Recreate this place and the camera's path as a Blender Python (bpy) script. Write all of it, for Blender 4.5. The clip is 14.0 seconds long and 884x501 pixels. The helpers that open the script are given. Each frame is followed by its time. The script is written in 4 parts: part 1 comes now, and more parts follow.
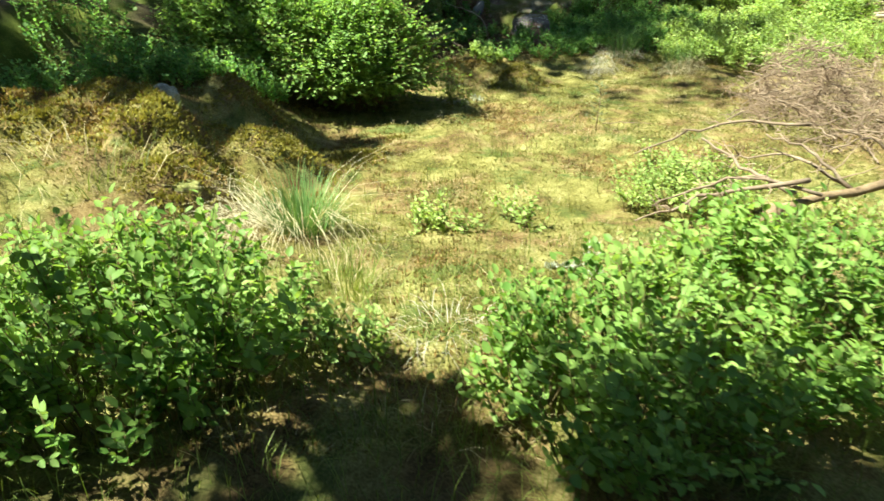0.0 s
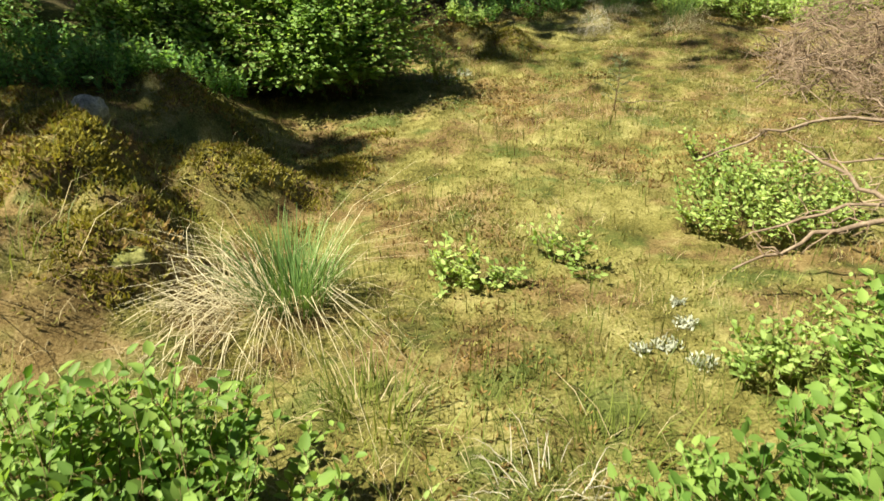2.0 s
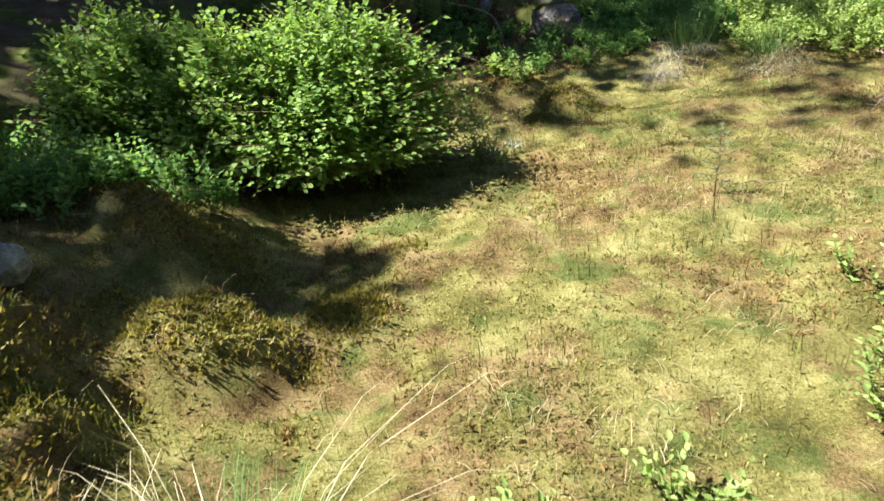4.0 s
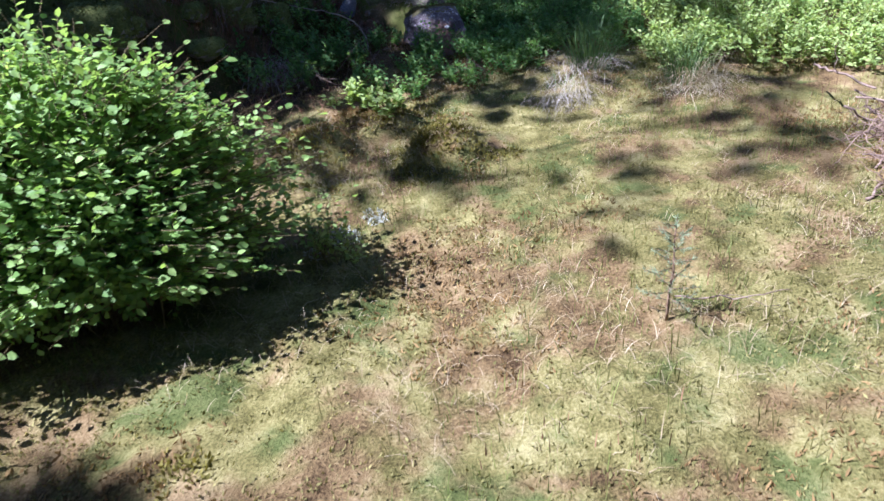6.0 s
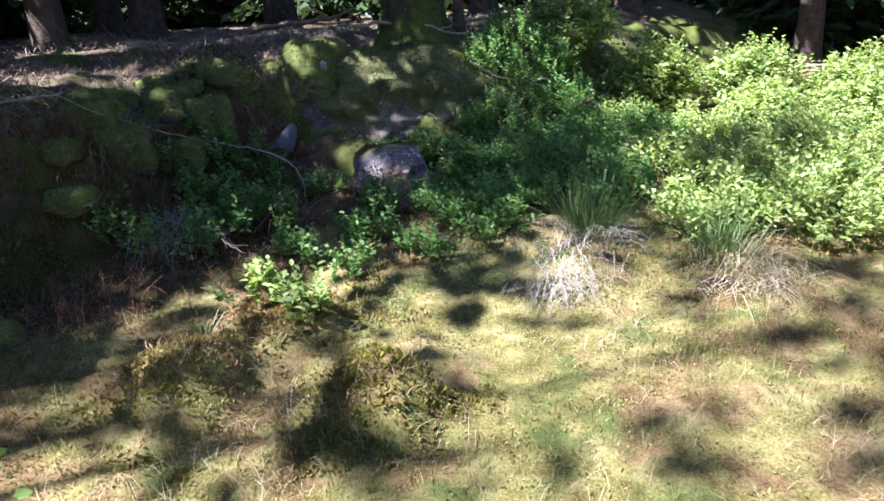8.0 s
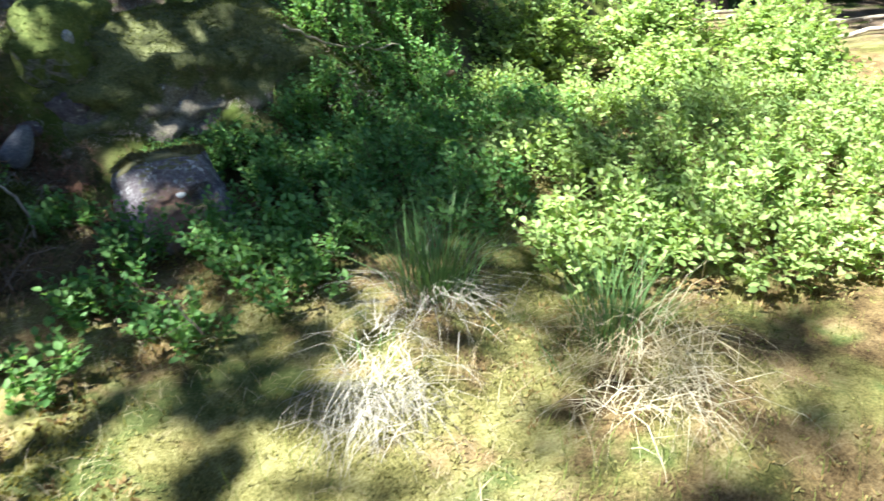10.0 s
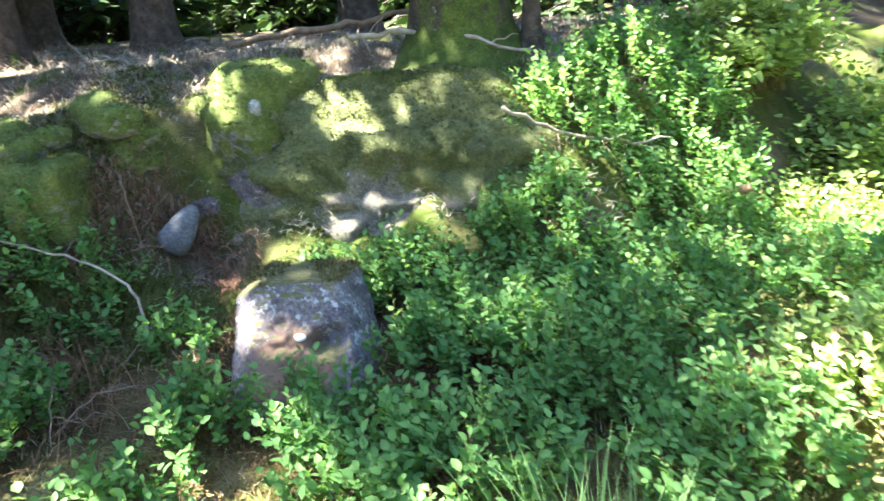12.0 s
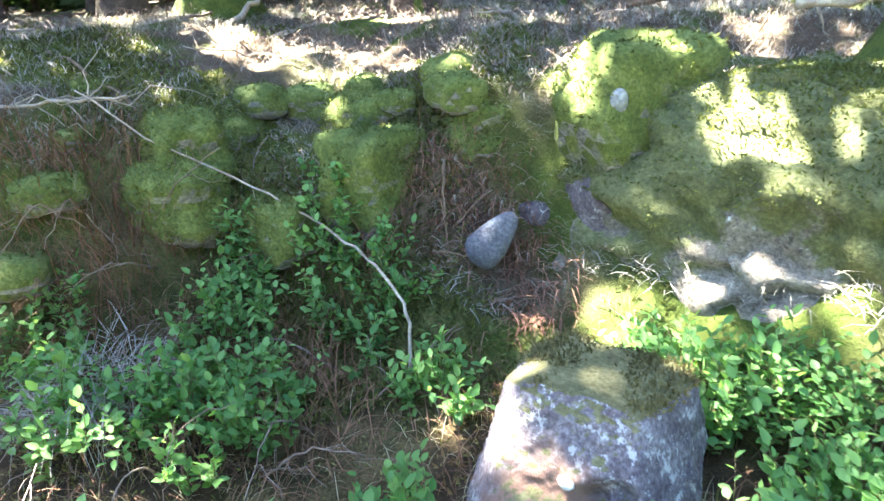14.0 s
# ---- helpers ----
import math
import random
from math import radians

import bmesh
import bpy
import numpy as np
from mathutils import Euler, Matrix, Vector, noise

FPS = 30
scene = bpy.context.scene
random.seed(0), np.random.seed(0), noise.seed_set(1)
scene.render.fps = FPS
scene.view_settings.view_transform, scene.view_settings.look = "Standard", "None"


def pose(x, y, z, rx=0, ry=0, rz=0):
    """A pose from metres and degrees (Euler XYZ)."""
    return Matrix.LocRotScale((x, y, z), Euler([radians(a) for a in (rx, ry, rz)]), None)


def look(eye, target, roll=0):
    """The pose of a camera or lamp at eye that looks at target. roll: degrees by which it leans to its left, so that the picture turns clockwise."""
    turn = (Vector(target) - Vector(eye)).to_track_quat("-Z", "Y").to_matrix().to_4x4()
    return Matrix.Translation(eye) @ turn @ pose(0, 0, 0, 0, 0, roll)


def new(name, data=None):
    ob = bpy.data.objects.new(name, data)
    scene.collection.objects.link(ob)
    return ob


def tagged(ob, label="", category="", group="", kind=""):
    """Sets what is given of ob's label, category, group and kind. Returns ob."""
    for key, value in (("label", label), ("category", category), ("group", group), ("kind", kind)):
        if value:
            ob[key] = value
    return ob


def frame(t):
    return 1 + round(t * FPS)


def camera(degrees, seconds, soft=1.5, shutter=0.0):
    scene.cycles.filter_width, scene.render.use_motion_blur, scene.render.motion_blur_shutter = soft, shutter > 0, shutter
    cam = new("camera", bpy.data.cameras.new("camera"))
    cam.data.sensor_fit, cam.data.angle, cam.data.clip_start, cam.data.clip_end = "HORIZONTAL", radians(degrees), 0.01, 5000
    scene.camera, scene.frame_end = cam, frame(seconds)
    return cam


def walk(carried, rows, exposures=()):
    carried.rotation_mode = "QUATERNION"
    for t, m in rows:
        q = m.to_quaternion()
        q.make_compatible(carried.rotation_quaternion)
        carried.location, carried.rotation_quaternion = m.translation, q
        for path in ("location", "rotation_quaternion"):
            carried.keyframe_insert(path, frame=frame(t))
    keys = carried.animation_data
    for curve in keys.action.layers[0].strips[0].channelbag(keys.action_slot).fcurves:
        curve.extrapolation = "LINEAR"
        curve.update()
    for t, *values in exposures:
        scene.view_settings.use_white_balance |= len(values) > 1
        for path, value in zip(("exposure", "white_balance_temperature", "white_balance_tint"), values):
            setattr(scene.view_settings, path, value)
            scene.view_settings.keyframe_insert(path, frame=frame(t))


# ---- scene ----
cam = camera(68.6, 14.0, soft=1.5, shutter=0.18)
METRES, EYE, TILT, LEAN, TURN = 10.0, 1.5, -26.0, 0.0, 0.0
ROWS = [
    (0.0, 0.0, 0.0, 0.0, -0.0, 0.0, 0.0),
    (0.5, -0.0129, 0.0319, 0.0146, 4.19, -1.39, -0.44),
    (1.0, -0.0209, 0.0473, 0.0334, 1.72, -6.26, 1.44),
    (1.5, -0.0181, 0.0647, 0.0435, 0.49, -7.04, 3.65),
    (2.0, -0.0284, 0.0866, 0.0493, -3.56, -4.62, 3.4),
    (4.5, -0.0075, 0.2329, 0.118, 1.19, 0.22, 5.9),
    (5.0, 0.0089, 0.2684, 0.133, -3.45, 2.63, 6.68),
    (5.5, 0.0138, 0.3081, 0.147, -4.39, 1.27, 6.47),
    (6.0, 0.0257, 0.3437, 0.1632, -7.87, -3.67, 9.18),
    (6.5, 0.0431, 0.3795, 0.1818, -9.07, -1.91, 8.83),
    (7.0, 0.0524, 0.4173, 0.1966, -11.43, 4.61, 8.64),
    (9.5, 0.1381, 0.5807, 0.2791, -7.51, 3.34, 7.15),
    (10.0, 0.1698, 0.6063, 0.2857, -17.04, -1.15, 11.79),
    (10.5, 0.2, 0.6336, 0.2996, -21.54, -2.2, 12.22),
    (11.0, 0.2222, 0.6621, 0.3117, -18.42, 0.56, 12.54),
    (11.5, 0.2312, 0.6948, 0.33, -6.29, 4.77, 7.43),
    (12.0, 0.229, 0.7302, 0.3441, 6.76, 5.54, 0.92),
    (12.5, 0.2277, 0.7511, 0.3577, 16.43, 3.75, -3.09),
    (13.0, 0.233, 0.7725, 0.3696, 26.98, 2.68, -8.14),
    (13.5, 0.2287, 0.7948, 0.3794, 35.22, -0.15, -12.68),
    (14.0, 0.2093, 0.8197, 0.3917, 39.1, -2.87, -14.67),
]
EXPOSURES = [(0.0, 2.15, 7000, -14), (1.0, 1.72, 7600, -10), (2.2, 1.55, 7800, -4), (4.5, 1.97, 6300, 4), (5.5, 1.98, 6350, 4), (6.0, 1.85, 5150, 27), (7.0, 2.05, 5250, 30), (9.5, 2.9, 5800, 5), (10.5, 2.35, 6000, 2), (11.0, 2.4, 6600, 2), (11.5, 3.75, 6500, 2), (12.0, 4.55, 6200, 3), (13.0, 5.1, 6200, 4), (14.0, 5.3, 6200, 6)]
walk(cam, [(t, pose(0, 0, EYE, TILT, LEAN, TURN) @ pose(METRES * x, METRES * y, METRES * z, 90 + pitch, roll, yaw)) for t, x, y, z, yaw, pitch, roll in ROWS], EXPOSURES)

# ---- light: clear sky, sun through the trees from the left ----
SUN_FROM = Vector((-0.98, -0.06, 0.0)).normalized()
SUN_ELEV = 56.0
sun_dir = Vector((SUN_FROM.x * math.cos(radians(SUN_ELEV)), SUN_FROM.y * math.cos(radians(SUN_ELEV)), math.sin(radians(SUN_ELEV))))
world = bpy.data.worlds.new("world")
scene.world = world
world.use_nodes = True
wn = world.node_tree.nodes
sky = wn.new("ShaderNodeTexSky")
sky.sky_type, sky.sun_disc = "NISHITA", False
sky.altitude, sky.air_density, sky.dust_density = 300.0, 0.85, 0.6
sky.sun_elevation, sky.sun_rotation = radians(SUN_ELEV), math.atan2(SUN_FROM.x, SUN_FROM.y)
wn["Background"].inputs["Strength"].default_value = 0.05
world.node_tree.links.new(sky.outputs["Color"], wn["Background"].inputs["Color"])
sun = new("sun", bpy.data.lights.new("sun", "SUN"))
sun.data.energy, sun.data.angle, sun.data.color = 5.0, radians(0.6), (1.0, 0.95, 0.84)
sun.matrix_world = look(sun_dir * 60, (0, 0, 0))

# ---- materials ----


def shader(name, rough=0.8):
    m = bpy.data.materials.new(name)
    m.use_nodes = True
    n, l = m.node_tree.nodes, m.node_tree.links
    b = n["Principled BSDF"]
    b.inputs["Roughness"].default_value = rough
    b.inputs["Specular IOR Level"].default_value = 0.3
    return m, n, l, b


def coords(n):
    return n.new("ShaderNodeNewGeometry").outputs["Position"]


def noise_node(n, l, vec, scale, detail=5.0, rough=0.6):
    t = n.new("ShaderNodeTexNoise")
    t.inputs["Scale"].default_value, t.inputs["Detail"].default_value, t.inputs["Roughness"].default_value = scale, detail, rough
    l.new(vec, t.inputs["Vector"])
    return t.outputs["Fac"]


def ramp(n, l, fac, stops):
    r = n.new("ShaderNodeValToRGB")
    e = r.color_ramp.elements
    while len(e) < len(stops):
        e.new(0.5)
    for el, (p, c) in zip(e, stops):
        el.position, el.color = p, (*c, 1)
    l.new(fac, r.inputs["Fac"])
    return r.outputs["Color"]


def mix(n, l, fac, a, b, mode="MIX"):
    k = n.new("ShaderNodeMix")
    k.data_type, k.blend_type = "RGBA", mode
    for sock, v in ((k.inputs["Factor"], fac), (k.inputs["A"], a), (k.inputs["B"], b)):
        if isinstance(v, (int, float)):
            sock.default_value = v
        elif isinstance(v, tuple):
            sock.default_value = (*v, 1)
        else:
            l.new(v, sock)
    return k.outputs["Result"]


def step(n, l, fac, lo, hi):
    k = n.new("ShaderNodeMapRange")
    k.interpolation_type = "SMOOTHSTEP"
    k.inputs["From Min"].default_value, k.inputs["From Max"].default_value = lo, hi
    l.new(fac, k.inputs["Value"])
    return k.outputs["Result"]


def bump(n, l, b, fac, strength=0.5, dist=0.01):
    k = n.new("ShaderNodeBump")
    k.inputs["Strength"].default_value, k.inputs["Distance"].default_value = strength, dist
    l.new(fac, k.inputs["Height"])
    l.new(k.outputs["Normal"], b.inputs["Normal"])


def island(n):
    return n.new("ShaderNodeNewGeometry").outputs["Random Per Island"]


def foliage_mat(name, dark, light, translucent=0.35, rough=0.5, patch=3.0, gloss=0.2):
    """Thin leaves and blades: a colour of its own for each, patches of tone, and light that comes through."""
    m, n, l, b = shader(name, rough)
    b.inputs["Specular IOR Level"].default_value = gloss
    c1 = ramp(n, l, island(n), [(0.0, dark), (1.0, light)])
    big = noise_node(n, l, coords(n), patch, 3)
    c = mix(n, l, step(n, l, big, 0.35, 0.65), mix(n, l, 0.45, c1, dark), mix(n, l, 0.35, c1, light))
    l.new(c, b.inputs["Base Color"])
    t = n.new("ShaderNodeBsdfTranslucent")
    bright = mix(n, l, 1.0, c, (1.5, 1.45, 0.8), "MULTIPLY")
    l.new(bright, t.inputs["Color"])
    s = n.new("ShaderNodeMixShader")
    s.inputs[0].default_value = translucent
    l.new(b.outputs[0], s.inputs[1])
    l.new(t.outputs[0], s.inputs[2])
    l.new(s.outputs[0], n["Material Output"].inputs["Surface"])
    return m


def plain_mat(name, stops, scale=12.0, fine=90.0, rough=0.85, strength=0.6, dist=0.01):
    """Rough surface with tones from coarse and fine noise and a relief of both."""
    m, n, l, b = shader(name, rough)
    v = coords(n)
    a, f = noise_node(n, l, v, scale, 6), noise_node(n, l, v, fine, 4)
    w = mix(n, l, 0.4, a, f)
    l.new(ramp(n, l, w, stops), b.inputs["Base Color"])
    bump(n, l, b, w, strength, dist)
    return m


def ground_mat():
    m, n, l, b = shader("forest_ground", 0.95)
    b.inputs["Specular IOR Level"].default_value = 0.1
    v = coords(n)
    big, mid, fine = noise_node(n, l, v, 0.9, 4), noise_node(n, l, v, 5.0, 6, 0.65), noise_node(n, l, v, 95.0, 5, 0.75)
    tone = mix(n, l, 0.5, mid, fine)
    moss = ramp(n, l, tone, [(0.36, (0.045, 0.045, 0.014)), (0.45, (0.12, 0.108, 0.034)), (0.53, (0.22, 0.198, 0.075)), (0.64, (0.36, 0.325, 0.155))])
    sward = ramp(n, l, tone, [(0.34, (0.025, 0.036, 0.01)), (0.5, (0.085, 0.105, 0.03)), (0.66, (0.20, 0.205, 0.085))])
    moss = mix(n, l, step(n, l, noise_node(n, l, v, 2.3, 5), 0.5, 0.62), moss, sward)
    rusty = ramp(n, l, tone, [(0.38, (0.035, 0.02, 0.01)), (0.5, (0.168, 0.115, 0.053)), (0.64, (0.33, 0.25, 0.135))])
    lawn = mix(n, l, step(n, l, mix(n, l, 0.4, big, noise_node(n, l, v, 3.6, 4)), 0.465, 0.58), moss, rusty)
    litter = ramp(n, l, tone, [(0.3, (0.035, 0.023, 0.015)), (0.48, (0.115, 0.082, 0.058)), (0.68, (0.25, 0.195, 0.15))])
    green = ramp(n, l, tone, [(0.3, (0.02, 0.032, 0.008)), (0.5, (0.09, 0.115, 0.025)), (0.68, (0.20, 0.215, 0.055))])
    floor = mix(n, l, step(n, l, noise_node(n, l, v, 1.6, 4), 0.5, 0.62), litter, green)
    peat = ramp(n, l, tone, [(0.3, (0.015, 0.011, 0.007)), (0.5, (0.055, 0.038, 0.022)), (0.7, (0.16, 0.11, 0.06))])
    at = n.new("ShaderNodeAttribute")
    at.attribute_name = "cover"
    sep = n.new("ShaderNodeSeparateColor")
    l.new(at.outputs["Color"], sep.inputs["Color"])
    c = mix(n, l, sep.outputs["Red"], lawn, floor)
    c = mix(n, l, sep.outputs["Green"], c, peat)
    c = mix(n, l, sep.outputs["Blue"], c, green)
    l.new(c, b.inputs["Base Color"])
    bump(n, l, b, tone, 0.9, 0.03)
    return m


def rock_mat(name, moss_lo, moss_hi, stone=((0.06, 0.055, 0.06), (0.24, 0.22, 0.22), (0.5, 0.48, 0.47)), green=((0.035, 0.045, 0.012), (0.14, 0.145, 0.045), (0.32, 0.30, 0.13)), stain=None, line=None, fleck=(0.60, 0.70), fleck_tint=(0.55, 0.54, 0.50)):
    """Lichen-flecked stone with moss where it faces up, or above a ragged line."""
    m, n, l, b = shader(name, 0.9)
    v = coords(n)
    mid, fine = noise_node(n, l, v, 9.0, 7, 0.7), noise_node(n, l, v, 70.0, 5, 0.7)
    tone = mix(n, l, 0.5, mid, fine)
    s = ramp(n, l, tone, [(0.34, stone[0]), (0.5, stone[1]), (0.64, stone[2])])
    s = mix(n, l, step(n, l, noise_node(n, l, v, 22.0, 6, 0.75), *fleck), s, fleck_tint)
    if stain:
        at, radius, tint = stain
        d = n.new("ShaderNodeVectorMath")
        d.operation = "DISTANCE"
        tex = n.new("ShaderNodeTexCoord").outputs["Object"]
        l.new(tex, d.inputs[0])
        d.inputs[1].default_value = at
        wob = n.new("ShaderNodeMath")
        wob.operation = "MULTIPLY_ADD"
        wob.inputs[1].default_value = 0.14
        l.new(noise_node(n, l, tex, 14.0, 4), wob.inputs[0])
        l.new(d.outputs["Value"], wob.inputs[2])
        s = mix(n, l, step(n, l, wob.outputs[0], radius + 0.12, radius), s, tint)
    g = ramp(n, l, tone, [(0.32, green[0]), (0.5, green[1]), (0.66, green[2])])
    nz = n.new("ShaderNodeSeparateXYZ")
    l.new(n.new("ShaderNodeNewGeometry").outputs["True Normal"], nz.inputs[0])
    k = n.new("ShaderNodeMath")
    k.operation = "MULTIPLY_ADD"
    k.inputs[1].default_value = 1.1
    l.new(mid, k.inputs[0])
    l.new(nz.outputs["Z"], k.inputs[2])
    if line is not None:
        pz = n.new("ShaderNodeSeparateXYZ")
        l.new(v, pz.inputs[0])
        up = n.new("ShaderNodeMath")
        up.operation, up.inputs[1].default_value = "SUBTRACT", line
        l.new(pz.outputs["Z"], up.inputs[0])
        rag = n.new("ShaderNodeMath")
        rag.operation, rag.inputs[1].default_value = "MULTIPLY_ADD", 1.7
        l.new(noise_node(n, l, v, 4.5, 6, 0.65), rag.inputs[0])
        l.new(up.outputs[0], rag.inputs[2])
        k = rag
    l.new(mix(n, l, step(n, l, k.outputs[0], moss_lo, moss_hi), s, g), b.inputs["Base Color"])
    bump(n, l, b, tone, 0.8, 0.02)
    return m


M_GROUND = ground_mat()
M_BILBERRY = foliage_mat("bilberry_leaf", (0.07, 0.157, 0.032), (0.29, 0.405, 0.118), 0.42)
M_WILLOW = foliage_mat("willow_leaf", (0.085, 0.18, 0.04), (0.32, 0.46, 0.15), 0.45)
# bilberry leaf again, coloured darker and bluer for bushes in shade
M_BLUEGREEN = foliage_mat("leaf_shaded_tone", (0.055, 0.15, 0.045), (0.25, 0.42, 0.14), 0.45)
M_RUSH = foliage_mat("rush_blade", (0.06, 0.125, 0.035), (0.20, 0.32, 0.12), 0.2)
M_STRAW = foliage_mat("dry_straw", (0.20, 0.15, 0.08), (0.50, 0.43, 0.30), 0.2, 0.7)
M_PALESTRAW = foliage_mat("bleached_straw", (0.24, 0.20, 0.13), (0.58, 0.52, 0.40), 0.2, 0.7)
M_GRASS = foliage_mat("grass_blade", (0.06, 0.095, 0.018), (0.24, 0.275, 0.08), 0.3)
M_SEDGE = foliage_mat("sedge_blade", (0.055, 0.055, 0.016), (0.22, 0.21, 0.075), 0.3)
M_MOSS = foliage_mat("moss_sprig", (0.085, 0.08, 0.024), (0.33, 0.305, 0.125), 0.25, 0.8, 1.4, 0.1)
M_HUMPMOSS = foliage_mat("hummock_sprig", (0.075, 0.072, 0.014), (0.33, 0.29, 0.085), 0.3, 0.8, 2.2, 0.1)
M_RUST = foliage_mat("rusty_sprig", (0.10, 0.06, 0.025), (0.34, 0.235, 0.105), 0.2, 0.8, 1.4, 0.1)
M_OLIVEMOSS = foliage_mat("olive_moss_sprig", (0.07, 0.06, 0.022), (0.27, 0.235, 0.11), 0.2, 0.8, 4.0, 0.1)
M_ROOT = foliage_mat("root_fibre", (0.10, 0.045, 0.032), (0.36, 0.20, 0.14), 0.05, 0.85, 4.0, 0.1)
M_GREENMOSS = foliage_mat("green_moss_sprig", (0.042, 0.055, 0.016), (0.20, 0.215, 0.075), 0.25, 0.8, 2.0, 0.1)
M_LICHEN = foliage_mat("reindeer_lichen", (0.27, 0.29, 0.25), (0.50, 0.51, 0.46), 0.15, 0.9, 9.0, 0.1)
M_NEEDLE = foliage_mat("spruce_needle", (0.018, 0.04, 0.012), (0.06, 0.10, 0.03), 0.15)
M_BLUENEEDLE = foliage_mat("young_needle", (0.11, 0.15, 0.085), (0.28, 0.34, 0.21), 0.2)
M_DEAD = foliage_mat("dead_stem", (0.075, 0.038, 0.025), (0.29, 0.165, 0.10), 0.05, 0.85, 4.0, 0.1)
M_BRUSH = foliage_mat("dead_twig", (0.13, 0.085, 0.062), (0.36, 0.265, 0.21), 0.0, 0.85, 4.0, 0.15)
# leaf colour paled to stand for strong sunlight, also on sprigs and edge shrubs
M_PALELEAF = foliage_mat("leaf_sunlit_tone", (0.14, 0.23, 0.06), (0.43, 0.53, 0.21), 0.42)
M_GREYSTRAW = foliage_mat("grey_straw", (0.17, 0.15, 0.125), (0.46, 0.42, 0.37), 0.15, 0.8)
M_STEM = plain_mat("shrub_stem", [(0.3, (0.06, 0.045, 0.02)), (0.6, (0.19, 0.15, 0.07))], 30, 200, 0.8)
M_BARK = plain_mat("spruce_bark", [(0.3, (0.025, 0.018, 0.013)), (0.5, (0.08, 0.058, 0.044)), (0.68, (0.16, 0.125, 0.10))], 14, 80, 0.9, 0.9, 0.03)
M_GREYWOOD = plain_mat("grey_dead_wood", [(0.3, (0.14, 0.105, 0.08)), (0.5, (0.34, 0.28, 0.22)), (0.68, (0.55, 0.48, 0.40))], 18, 120, 0.85, 0.7, 0.008)
M_BROWNWOOD = plain_mat("brown_dead_wood", [(0.3, (0.07, 0.045, 0.03)), (0.6, (0.26, 0.18, 0.12))], 18, 120, 0.85, 0.7, 0.008)
M_BRUSHWOOD = plain_mat("dry_bough", [(0.3, (0.09, 0.06, 0.045)), (0.5, (0.20, 0.145, 0.115)), (0.68, (0.33, 0.265, 0.22))], 18, 120, 0.85, 0.7, 0.008)
M_ROCK = rock_mat("mossy_outcrop", 0.80, 0.96, ((0.05, 0.04, 0.032), (0.22, 0.185, 0.145), (0.40, 0.35, 0.29)), ((0.035, 0.04, 0.014), (0.11, 0.115, 0.045), (0.22, 0.215, 0.10)), line=0.46)
M_HALFSUNK = rock_mat("mossy_stone", 0.58, 0.93, ((0.10, 0.075, 0.052), (0.31, 0.25, 0.18), (0.52, 0.45, 0.35)))
M_BOULDER = rock_mat("lichen_boulder", 1.25, 1.4, ((0.04, 0.03, 0.036), (0.17, 0.14, 0.155), (0.38, 0.345, 0.365)), ((0.05, 0.045, 0.018), (0.15, 0.135, 0.06), (0.30, 0.27, 0.14)), stain=((-0.05, -0.25, 0.18), 0.18, (0.27, 0.155, 0.11)), fleck=(0.54, 0.62), fleck_tint=(0.50, 0.48, 0.49))
M_COBBLE = rock_mat("grey_cobble", 3.0, 3.2, ((0.06, 0.06, 0.075), (0.12, 0.12, 0.14), (0.23, 0.23, 0.26)), fleck=(0.72, 0.84))
M_MAUVE = rock_mat("mauve_stone", 1.5, 1.7, ((0.04, 0.032, 0.036), (0.13, 0.105, 0.115), (0.28, 0.24, 0.25)))
M_PALE = rock_mat("pale_stone", 3.0, 3.2, ((0.11, 0.11, 0.11), (0.27, 0.27, 0.27), (0.50, 0.50, 0.49)))
M_MOSSROCK = rock_mat("moss_covered_stone", -0.1, 0.45, green=((0.025, 0.04, 0.008), (0.105, 0.132, 0.03), (0.24, 0.26, 0.085)))
M_MOSSBARK = rock_mat("moss_covered_bark", 0.52, 0.70, ((0.015, 0.011, 0.008), (0.06, 0.045, 0.033), (0.14, 0.11, 0.085)), ((0.016, 0.026, 0.004), (0.06, 0.082, 0.012), (0.14, 0.165, 0.03)))
M_HUMP = plain_mat("moss_hump", [(0.36, (0.045, 0.036, 0.014)), (0.5, (0.16, 0.135, 0.048)), (0.64, (0.32, 0.28, 0.12))], 9, 60, 0.95, 0.9, 0.03)
M_FLECK = plain_mat("white_fleck", [(0.3, (0.6, 0.58, 0.55)), (0.7, (0.82, 0.8, 0.78))], 30, 150)
M_CONE = plain_mat("spruce_cone", [(0.3, (0.14, 0.08, 0.04)), (0.7, (0.36, 0.24, 0.14))], 40, 200)

# ---- mesh tools ----
rng = np.random.default_rng(7)


class Geo:
    """Gathers vertices and faces of one part."""

    def __init__(self):
        self.v, self.f, self.n = [], [], 0

    def add(self, verts, faces):
        self.f.extend([[i + self.n for i in face] for face in faces])
        self.v.append(np.asarray(verts, float).reshape(-1, 3))
        self.n += len(self.v[-1])

    def add_many(self, verts, face_template):
        """verts: (count, k, 3); the same faces for each."""
        c, k = verts.shape[:2]
        off = self.n + np.arange(c)[:, None] * k
        for face in face_template:
            self.f.extend((off + np.array(face)[None, :]).tolist())
        self.v.append(verts.reshape(-1, 3))
        self.n += c * k

    def mesh(self, name, material, smooth=True):
        me = bpy.data.meshes.new(name)
        me.from_pydata(np.concatenate(self.v).tolist() if self.v else [], [], self.f)
        me.materials.append(material)
        if smooth:
            me.polygons.foreach_set("use_smooth", np.ones(len(me.polygons), bool))
        me.update()
        return me


